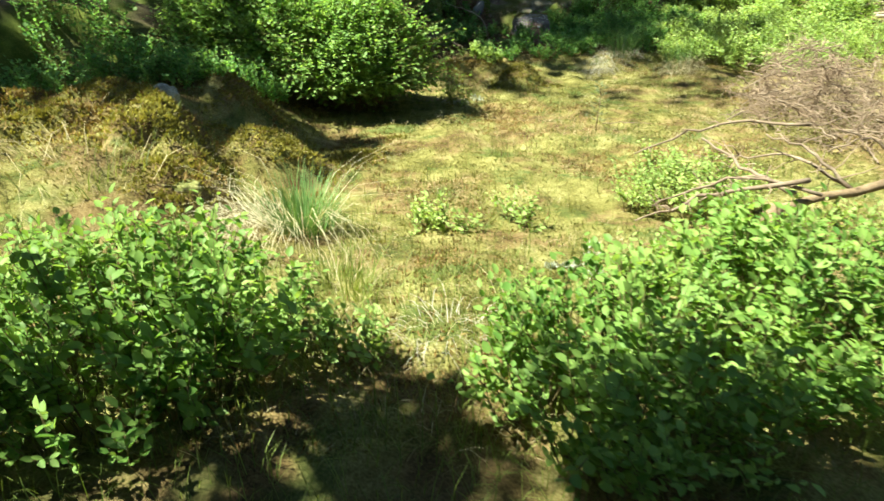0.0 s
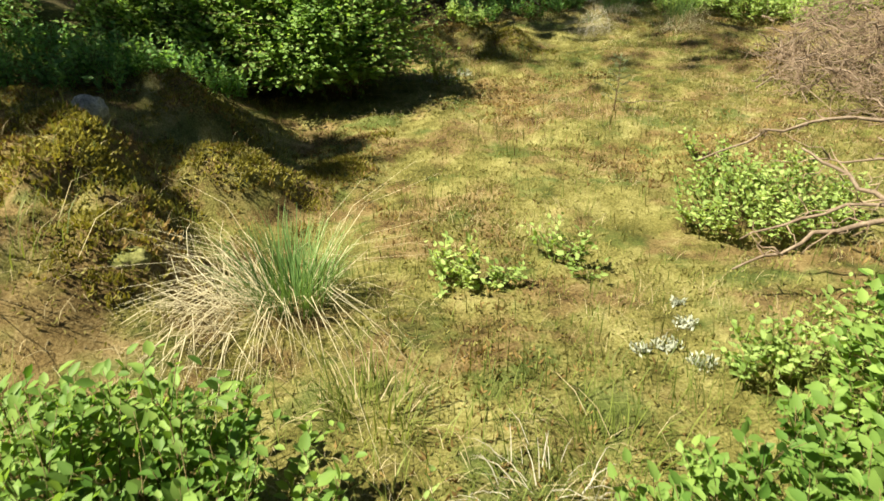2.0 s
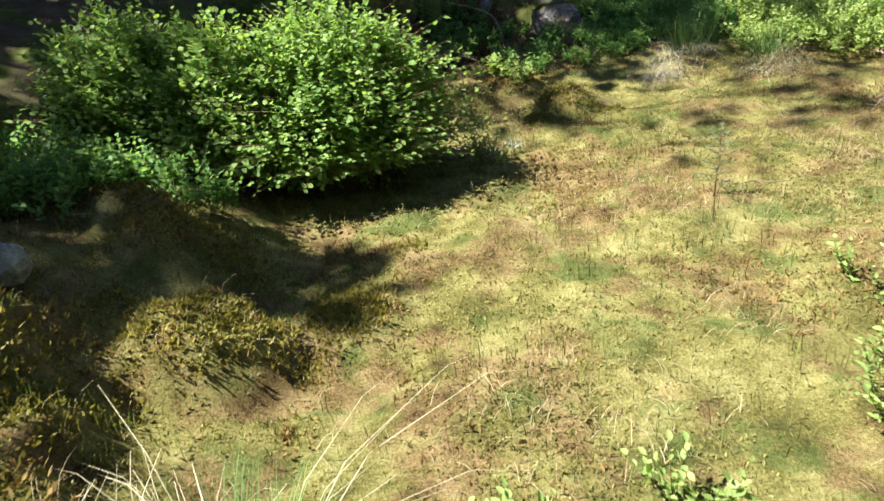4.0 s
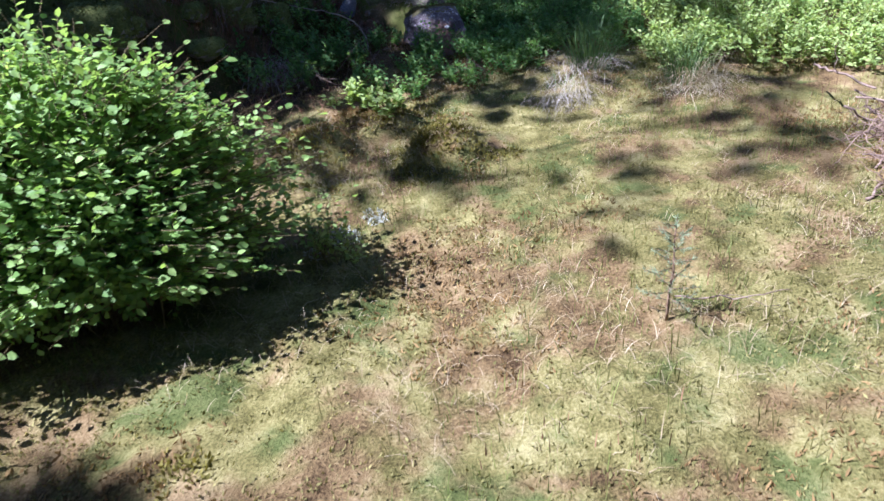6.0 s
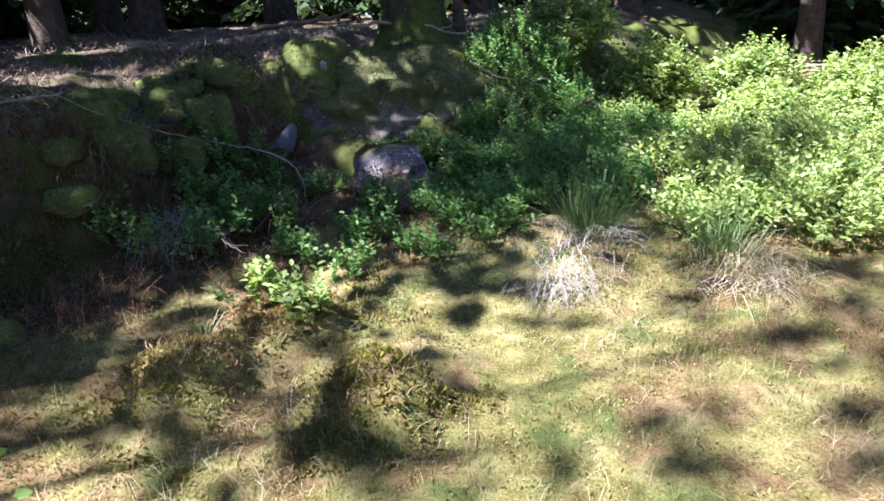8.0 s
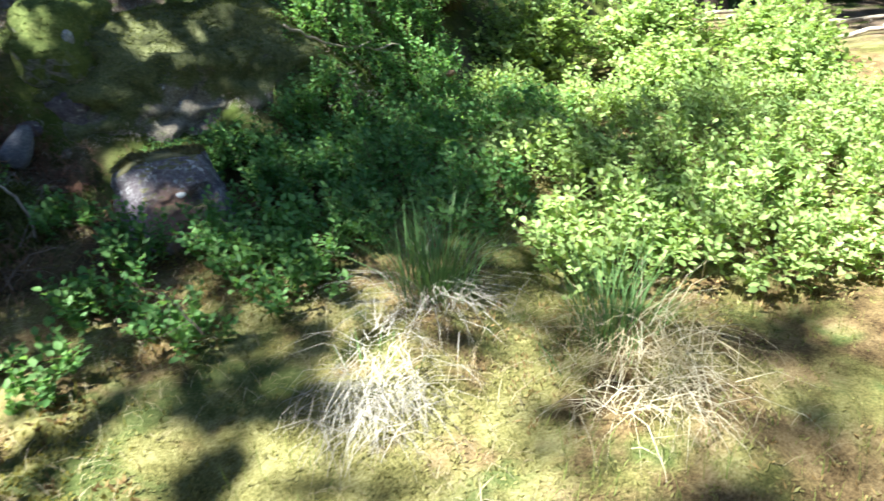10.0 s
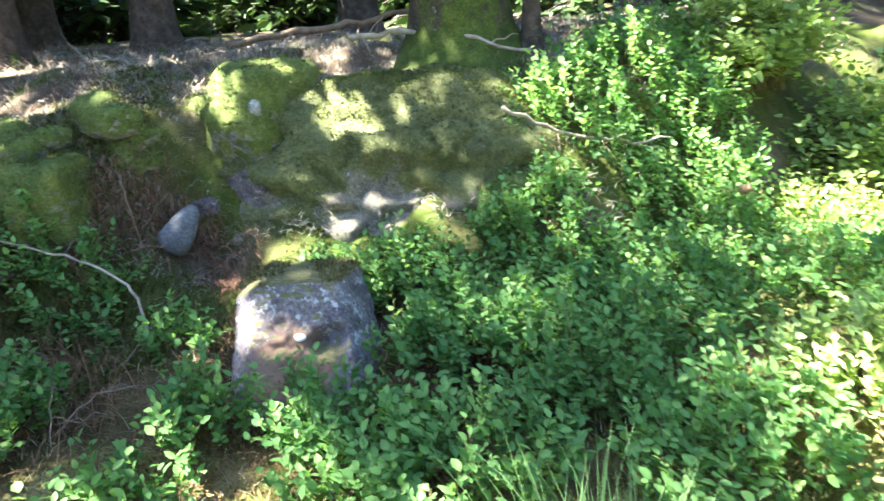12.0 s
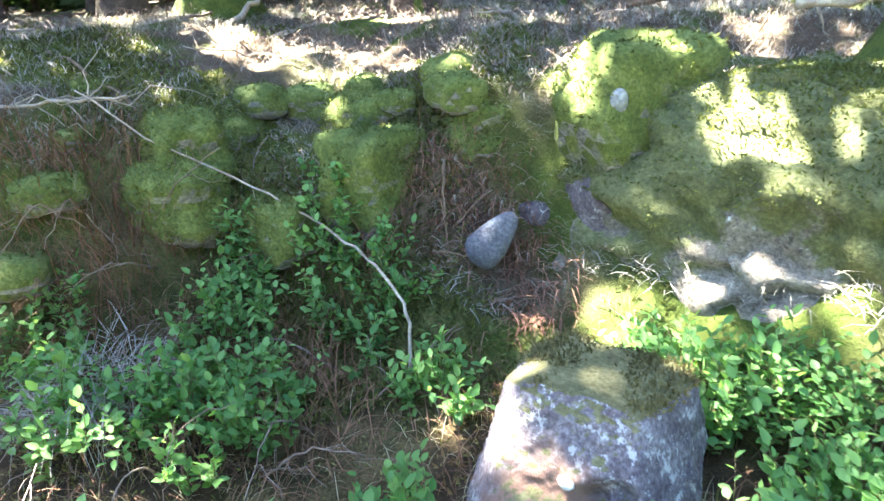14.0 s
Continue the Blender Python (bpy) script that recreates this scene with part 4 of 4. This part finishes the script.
for dx, dy, dn in ((-0.25, 10.0, 260), (0.1, 10.3, 220), (-0.5, 10.0, 220), (0.35, 10.15, 160), (-0.1, 9.7, 160), (-2.5, 7.5, 200), (-2.2, 8.0, 140), (-0.55, 9.0, 120), (0.3, 11.1, 90), (-0.75, 9.75, 240), (-0.55, 10.2, 240), (-0.8, 10.15, 200), (-0.2, 10.6, 200), (0.15, 10.75, 160), (-1.0, 9.5, 200), (0.5, 9.95, 120), (-0.9, 9.85, 260), (-0.65, 10.0, 240), (-0.35, 9.8, 240)):
    g = Geo()
    root = tagged(new("dead_bracken"), "tangle of red-brown dead bracken stems", "dead plant", "dead bracken")
    root.location = (dx, dy, ground_z(dx, dy) - 0.02)
    a = rng.uniform(0, 6.283, dn)
    rr = 0.3 * np.sqrt(rng.uniform(0, 1, dn))
    blades(g, np.stack([rr * np.cos(a), rr * np.sin(a), height(dx + rr * np.cos(a), dy + rr * np.sin(a)) - root.location.z], -1), rng.uniform(0, 6.283, dn), rng.uniform(0.08, 0.36, dn), rng.uniform(0.002, 0.005, dn), rng.uniform(0.4, 1.6, dn))
    tagged(part("stem_tangle", g, M_DEAD, root), kind="stuff")

for rx, ry in ((0.42, 11.22), (0.58, 11.24), (0.22, 11.05), (0.5, 11.2), (0.70, 11.2), (0.32, 11.12), (0.12, 10.92), (0.78, 11.06), (0.36, 11.0), (0.2, 10.8)):
    root = tagged(new("root_tangle"), "brown roots and dead fern hanging over a hollow", "roots", "roots of the bank")
    root.location = (rx, ry, ground_z(rx, ry) + 0.01)
    dn = 190
    g = Geo()
    px, py = rng.normal(0, 0.10, dn), rng.normal(0, 0.07, dn)
    blades(g, np.stack([px, py, height(rx + px, ry + py) - root.location.z + 0.01], -1), rng.normal(-1.57, 1.1, dn), rng.uniform(0.04, 0.17, dn), rng.uniform(0.002, 0.006, dn), rng.uniform(0.8, 2.4, dn))
    tagged(part("root_mat", g, M_ROOT, root), kind="stuff")

# ---- lichen ----
for lx, ly, ls, ln in ((0.62, 2.74, 0.05, 120), (0.74, 2.86, 0.04, 80), (0.70, 2.62, 0.05, 90), (0.52, 2.72, 0.035, 60), (0.78, 3.02, 0.03, 50), (0.18, 6.80, 0.11, 320), (0.38, 7.02, 0.07, 140), (0.06, 6.62, 0.06, 80)):
    root = tagged(new("reindeer_lichen"), "clump of white reindeer lichen in moss", "lichen", "lichen clumps")
    root.location = (lx, ly, ground_z(lx, ly))
    a, rr = rng.uniform(0, 6.283, ln), ls * np.sqrt(rng.uniform(0, 1, ln))
    pz = height(lx + rr * np.cos(a), ly + rr * np.sin(a)) - root.location.z
    g = Geo()
    leaves(g, np.stack([rr * np.cos(a), rr * np.sin(a), pz + 0.01], -1), rng.normal(0, 1, (ln, 3)) + (0, 0, 0.8), rng.normal(0, 1, (ln, 3)), rng.uniform(0.012, 0.03, ln), rng.uniform(0.006, 0.012, ln))
    tagged(part("branchlet_mat", g, M_LICHEN, root), kind="stuff")

# ---- sapling ----
sap = tagged(new("spruce_sapling"), "thin knee-high spruce sapling alone in the moss", "sapling")
sap.location = (1.37, 5.66, ground_z(1.37, 5.66) - 0.01)
g, nd = Geo(), Geo()
tube(g, curve((0, 0, 0), (0.02, 0.03, 0.42), 7, jitter=0.004), np.linspace(0.006, 0.002, 7), 6)
pp, pw = [], []
for i in range(26):
    z = 0.08 + 0.34 * i / 26
    a = i * 2.4
    ln = 0.12 * (1 - 0.6 * i / 26)
    tip = np.array([ln * math.cos(a), ln * math.sin(a), z + 0.03])
    tube(g, curve((0.02 * z, 0.03 * z, z), tip, 3), np.linspace(0.002, 0.001, 3), 3)
    for k in range(24):
        s = rng.uniform(0.2, 1)
        pp.append(np.array([0, 0, z]) * (1 - s) + tip * s)
        pw.append(unit(tip - np.array([0, 0, z])) + rng.normal(0, 0.6, 3))
part("stem", g, M_BROWNWOOD, sap)
pp, pw = np.array(pp), np.array(pw)
leaves(nd, pp, pw, rng.normal(0, 1, (len(pp), 3)), rng.uniform(0.014, 0.026, len(pp)), np.full(len(pp), 0.0024))
tagged(part("needle_mass", nd, M_BLUENEEDLE, sap), kind="stuff")

# ---- fallen dead spruce with its brush ----
fallen = tagged(new("fallen_tree"), "fallen dead spruce, bare brown boughs in a tangle", "fallen tree")
fallen.location = (1.62, 2.95, 0.3)
FO = np.array(fallen.location)
g = Geo()
spine = curve((0, 0, -0.02), (3.2, 1.3, 0.15), 12, jitter=0.02)
tube(g, spine, np.linspace(0.02, 0.045, 12), 12, 0.16)
part("trunk", g, M_BROWNWOOD, fallen)


def bough(pts, r0, r1, twigs, length):
    """A bare bough with its twigs, part of the fallen tree or brush heap at FO."""
    pts = np.asarray(pts, float) - FO
    g = Geo()
    s, t = np.linspace(0, 1, 12), np.linspace(0, 1, len(pts))
    line = np.stack([np.interp(s, t, pts[:, i]) for i in range(3)], -1)
    line[1:-1] = (line[:-2] + 2 * line[1:-1] + line[2:]) / 4
    line[1:-1] += rng.normal(0, 0.008, (10, 3))
    tube(g, line, np.linspace(r0, r1, 12), 7, 0.1)
    b = part("bough", g, M_BRUSHWOOD, fallen)
    h = Geo()
    for i in range(twigs):
        k = int(rng.integers(2, 11))
        d = unit(line[k + 1] - line[k - 1])
        w = unit(d * 0.6 + rng.normal(0, 0.7, 3))
        tube(h, curve(line[k], line[k] + w * length * rng.uniform(0.3, 1.1), 5, jitter=0.012), np.linspace(r0 * 0.35, 0.0012, 5), 4)
    if twigs:
        tagged(part("twig_spray", h, M_BRUSH, b), kind="stuff")


bough([(2.05, 3.55, 0.55), (1.72, 3.72, 0.52), (1.45, 3.82, 0.42), (1.2, 3.9, 0.27)], 0.010, 0.004, 12, 0.10)
bough([(1.8, 3.0, 0.42), (1.45, 3.03, 0.36), (1.2, 3.05, 0.28), (0.98, 3.03, 0.19)], 0.014, 0.004, 8, 0.2)
bough([(1.85, 2.95, 0.36), (1.55, 3.12, 0.40), (1.3, 3.2, 0.30), (1.15, 3.3, 0.16)], 0.010, 0.004, 8, 0.2)
bough([(1.75, 3.0, 0.35), (1.56, 3.2, 0.42), (1.42, 3.45, 0.5)], 0.014, 0.005, 4, 0.15)
stub = Geo()
tube(stub, curve((-0.02, -0.06, -0.32), (0.02, 0.02, 0.0), 5, jitter=0.01), np.linspace(0.05, 0.04, 5), 9, 0.12)
part("stub", stub, M_BROWNWOOD, fallen, "dark broken stub")
for i in range(10):
    o = FO + spine[2 + i % 9]
    a, ln = rng.uniform(1.2, 4.6), rng.uniform(0.4, 0.8)
    tip = o + np.array([ln * math.cos(a), ln * math.sin(a), rng.uniform(-0.1, 0.3)])
    bough([o, (o + tip) / 2 + np.array([0, 0, rng.uniform(0.02, 0.15)]), tip], 0.012, 0.003, 8, 0.25)

brush = tagged(new("brush_pile"), "heap of dead reddish-brown spruce boughs and twigs", "brush pile")
brush.location = (3.3, 5.95, ground_z(3.3, 5.95))
FO = np.array(brush.location)
fallen = brush
for i in range(120):
    r, a = math.sqrt(rng.uniform(0, 1)), rng.uniform(0, 6.283)
    cx, cy = 3.5 + 0.58 * r * math.cos(a), 5.95 + 1.0 * r * math.sin(a)
    t2, ln = rng.uniform(0, 6.283), rng.uniform(0.2, 0.38)
    cz = ground_z(cx, cy) + 0.03 + 0.72 * (1 - r * r) * rng.uniform(0.1, 1)
    dz = rng.uniform(-0.2, 0.2)
    p0, p1 = np.array([cx - ln * math.cos(t2), cy - ln * math.sin(t2), 0]), np.array([cx + ln * math.cos(t2), cy + ln * math.sin(t2), 0])
    p0[2], p1[2] = max(ground_z(p0[0], p0[1]) + 0.015, cz - dz), max(ground_z(p1[0], p1[1]) + 0.015, cz + dz)
    bough([p0, np.array([cx, cy, cz + rng.uniform(0, 0.08)]), p1], rng.uniform(0.004, 0.009), 0.002, 26, 0.24)

# ---- sticks on the forest floor and in the moss ----
stick("fallen_branch", [(-0.86, 10.12, 1.06), (-0.585, 10.27, 0.85), (-0.26, 10.50, 0.66), (0.12, 10.58, 0.53), (0.42, 10.56, 0.45), (0.60, 10.52, 0.36), (0.68, 10.45, 0.22), (0.69, 10.40, ground_z(0.69, 10.40) - 0.01)], 0.0035, 0.0075, "thin grey bough arching over the brushy hollow", M_GREYWOOD, 7, twig_len=0.3)
stick("fallen_branch", [(2.24, 11.15, 0.95), (2.5, 11.3, 0.80), (2.86, 11.42, 0.70), (3.1, 11.5, 0.70)], 0.010, 0.005, "thin pale stick leaning out of the bilberries", M_GREYWOOD, 2)
stick("fallen_branch", [(-2.2, 11.7, 1.2), (-2.45, 12.3, 1.42)], 0.022, 0.018, "broken pale branch standing up from the litter", M_GREYWOOD, 1)
stick("fallen_branch", [(1.3, 12.2, 1.27), (1.6, 12.25, 1.29), (2.0, 12.02, 1.25), (2.4, 11.95, 1.15)], 0.018, 0.010, "pale branch lying behind the mossy outcrop", M_GREYWOOD, 3)
stick("fallen_branch", [(0.2, 12.9, 1.25), (0.9, 13.0, 1.33), (1.5, 13.4, 1.4)], 0.03, 0.02, "dark dead branch lying in needle litter", M_BROWNWOOD, 4)
stick("fallen_branch", [(-1.35, 9.9, 0.98), (-1.05, 10.1, 1.0), (-0.80, 10.30, 1.02)], 0.010, 0.005, "bleached branch with bare twigs on mossy stones", M_GREYWOOD, 12, twig_len=0.4)
for k in range(20):
    tx, ty = rng.uniform(-0.7, 0.7), rng.uniform(9.5, 10.7)
    tz, ta, tl = ground_z(tx, ty), rng.uniform(0, 6.283), rng.uniform(0.2, 0.5)
    stick("dead_twig", [(tx, ty, tz), (tx + 0.5 * tl * math.cos(ta), ty + 0.5 * tl * math.sin(ta), tz + rng.uniform(0.05, 0.25)), (tx + tl * math.cos(ta), ty + tl * math.sin(ta), tz + rng.uniform(0.02, 0.4))], 0.004, 0.0018,
          "thin dead twig in the brushy hollow", M_BRUSHWOOD, 4, "hollow twigs", twig_len=0.2)
for x0, y0, z0, x1, y1, z1 in ((0.34, 11.0, 0.34, 0.50, 11.16, 0.60), (0.34, 10.92, 0.36, 0.56, 10.92, 0.40), (0.30, 11.10, 0.72, 0.44, 10.96, 0.36)):
    stick("root", [(x0, y0, z0), ((x0 + x1) / 2, (y0 + y1) / 2 - 0.03, (z0 + z1) / 2 + 0.02), (x1, y1, z1)], 0.006, 0.003, "bare brown root hanging in the hollow", M_BROWNWOOD, 2, "hollow roots", "root", 0.08)
stick("twig", [(1.45, 5.75, -0.03), (1.62, 5.6, 0.02), (1.85, 5.62, 0.0)], 0.0035, 0.002, "grey twig lying in the moss", M_BRUSHWOOD, 1)
stick("twig", [(3.66, 7.9, 0.12), (3.45, 7.45, 0.2), (3.15, 6.8, 0.3)], 0.009, 0.006, "bare stick at the edge of the brush", M_BRUSHWOOD, 3)
stick("twig", [(1.5, 8.95, 0.12), (1.42, 9.1, 0.2), (1.3, 9.1, 0.32)], 0.004, 0.002, "thin bent twig rising from the hollow", M_BRUSHWOOD, 3)
for i in range(34):
    lx, ly = (rng.uniform(-4.5, 1.4), rng.uniform(12.2, 15.5)) if i % 2 else (rng.uniform(-5, -1.4), rng.uniform(9.5, 13.0))
    a, ln = rng.uniform(0, 6.283), rng.uniform(0.3, 1.1)
    ex, ey = lx + ln * math.cos(a), ly + ln * math.sin(a)
    stick("fallen_branch", [(lx, ly, ground_z(lx, ly) + 0.015), ((lx + ex) / 2, (ly + ey) / 2, ground_z((lx + ex) / 2, (ly + ey) / 2) + 0.03), (ex, ey, ground_z(ex, ey) + 0.02)], rng.uniform(0.006, 0.018), 0.004,
          "dead branch on the needle litter", M_GREYWOOD if i % 3 else M_BROWNWOOD, int(rng.integers(0, 4)), "litter branches")
for i in range(12):
    lx, ly = rng.uniform(7, 10), rng.uniform(10, 14)
    a, ln = rng.uniform(-0.4, 0.4), rng.uniform(0.8, 1.8)
    stick("fallen_branch", [(lx, ly, ground_z(lx, ly) + 0.03), (lx + ln * math.cos(a), ly + ln * math.sin(a), ground_z(lx + ln * math.cos(a), ly + ln * math.sin(a)) + 0.05)], 0.03, 0.015, "dead pole lying on brown litter", M_GREYWOOD, 3, "litter branches")
cone = rock("spruce_cone", 3.35, 11.2, ground_z(3.35, 11.2) + 0.40, (0.05, 0.05, 0.12), M_CONE, "brown spruce cone caught in the bilberries", tilt=(70, 20), power=2.0, rough=0.08, seed=51, sub=3, category="cone")

# ---- what covers the ground: moss, grass, straw, needles ----


def scatter(n, x0, x1, y0, y1):
    return rng.uniform(x0, x1, n), rng.uniform(y0, y1, n)


def cover(name, label, geo, material):
    ob = new(name, geo.mesh(name, material))
    return tagged(ob, label, "ground cover", kind="stuff")


def moss_cover(name, label, n, box, keep, material, tall, wide):
    """Little sprigs, three leaves each, standing in the ground."""
    x, y = scatter(n, *box)
    ok = rng.uniform(0, 1, n) < keep(x, y)
    x, y = x[ok], y[ok]
    p = np.stack([x, y, height(x, y) - 0.004], -1)
    g = Geo()
    for k in range(4):
        m = len(x)
        w = np.stack([rng.normal(0, 0.7, m), rng.normal(0, 0.7, m), rng.uniform(0.4, 1.2, m)], -1)
        tufts(g, p + rng.normal(0, 0.012, (m, 3)) * (1, 1, 0), w, rng.uniform(tall * 0.5, tall * 1.3, m), rng.uniform(wide * 0.6, wide * 1.4, m))
    return cover(name, label, g, material)


def grass_cover(name, label, n, box, keep, material, tall, lean, width=(0.0018, 0.0042)):
    x, y = scatter(n, *box)
    ok = rng.uniform(0, 1, n) < keep(x, y)
    x, y = x[ok], y[ok]
    m = len(x)
    g = Geo()
    blades(g, np.stack([x, y, height(x, y) - 0.004], -1), rng.uniform(0, 6.283, m), rng.uniform(*tall, m), rng.uniform(*width, m), rng.uniform(*lean, m))
    return cover(name, label, g, material)


def lawn(x, y):
    return (terrace(x, y) < -0.6) * (x < 6.5)


def on_mounds(x, y):
    """1 on a hummock's top, fading out raggedly round its foot."""
    near = sum(np.exp(-((np.hypot(x - hx, y - hy) / hr) ** 2)) for hx, hy, ha, hr in MOUNDS)
    return np.clip(1.3 * near - 0.12 + 0.5 * vnoise(x * 5, y * 5, 51), 0, 1)


for mx0, mx1, my0, my1, mn in ((-3.0, -0.3, 3.0, 5.6, 30000), (-0.4, 1.4, 7.3, 9.0, 11000)):
    moss_cover("hummock_moss", "shaggy yellow moss on the hummocks", mn, (mx0, mx1, my0, my1), lambda x, y: on_mounds(x, y) * np.clip(0.6 + 0.9 * vnoise(x * 3, y * 3, 52), 0, 1), M_HUMPMOSS, 0.032, 0.011)
    moss_cover("hummock_moss", "rust-tinged moss on the hummocks", mn // 2, (mx0, mx1, my0, my1), lambda x, y: on_mounds(x, y) * np.clip(0.3 - 0.9 * vnoise(x * 3, y * 3, 52), 0, 1), M_RUST, 0.034, 0.011)
LAWN = (-2.6, 6.5, 1.4, 10.6)
moss_cover("moss", "pale yellow-green bog moss", 95000, LAWN, lambda x, y: lawn(x, y) * (0.55 + 0.6 * vnoise(x * 2.2, y * 2.2, 31)), M_MOSS, 0.022, 0.0075)
moss_cover("rusty_moss", "rust-coloured moss and heather shoots", 46000, LAWN, lambda x, y: lawn(x, y) * np.clip(0.15 + 1.1 * vnoise(x * 1.5, y * 1.5, 32) + 0.9 * np.exp(-(((x - 0.02) / 0.32) ** 2 + ((y - 2.62) / 0.28) ** 2)), 0, 1), M_RUST, 0.034, 0.008)
moss_cover("green_moss", "green moss on the bank", 110000, (-4.0, 3.4, 8.6, 13.0), lambda x, y: (terrace(x, y) > -1.1) * np.clip(0.35 + 0.9 * vnoise(x * 1.6, y * 1.6, 33) - 0.5 * smooth01(terrace(x, y), 0.2, 0.8), 0, 1), M_GREENMOSS, 0.036, 0.012)
grass_cover("grass", "thin green grass in the moss", 40000, LAWN, lambda x, y: lawn(x, y) * np.clip(0.12 + 1.3 * vnoise(x * 1.8, y * 1.8, 34), 0, 1), M_GRASS, (0.03, 0.12), (0.05, 0.8))
grass_cover("straw", "dry straw lying in the moss", 42000, LAWN, lambda x, y: lawn(x, y) * np.clip(0.35 + 0.8 * vnoise(x * 2.0, y * 2.0, 35), 0, 1), M_STRAW, (0.04, 0.14), (1.0, 1.6), (0.0014, 0.003))
grass_cover("sedge", "short upright sedge in patches of the moss", 26000, LAWN, lambda x, y: lawn(x, y) * np.clip(-0.35 + 2.2 * vnoise(x * 2.6, y * 2.6, 53) + 0.6 * vnoise(x * 8, y * 8, 54), 0, 1), M_SEDGE, (0.04, 0.11), (0.0, 0.5), (0.0025, 0.005))
grass_cover("stubble", "dark upright heather stubs in the moss", 13000, LAWN, lambda x, y: lawn(x, y) * np.clip(-1.1 + 2.6 * vnoise(x * 1.9, y * 1.9, 36) + 0.5 * vnoise(x * 7, y * 7, 37), 0, 1), M_DEAD, (0.03, 0.09), (0.0, 0.4), (0.003, 0.006))
grass_cover("needle_litter", "fallen needles and twiglets on the forest floor", 95000, (-5.0, 3.5, 9.8, 14.8), lambda x, y: (terrace(x, y) > -0.5) * np.clip(0.5 + 1.2 * vnoise(x * 1.7, y * 1.7, 38), 0.05, 1), M_GREYSTRAW, (0.04, 0.16), (1.25, 1.6), (0.002, 0.0055))
grass_cover("twig_litter", "dead twigs strewn over the needle litter", 11000, (-4.0, 4.6, 10.2, 14.2), lambda x, y: (terrace(x, y) > -0.1) * np.clip(0.5 + 0.9 * vnoise(x * 1.3, y * 1.3, 39), 0, 1), M_BRUSH, (0.08, 0.34), (1.2, 1.62), (0.003, 0.008))
grass_cover("brown_litter", "brown twiglets and dead stems in the hollow", 12000, (-3.0, 2.4, 7.4, 11.4), lambda x, y: (terrace(x, y) > -2.2) * (terrace(x, y) < -0.6) * (x < 2.2) * 0.9, M_DEAD, (0.03, 0.2), (0.8, 1.6), (0.002, 0.005))
grass_cover("edge_grass", "grass and dry stalks under the bushes", 9000, (-2.0, 2.4, 0.4, 2.6), lambda x, y: np.ones_like(x) * 0.8, M_GRASS, (0.05, 0.2), (0.1, 1.2))
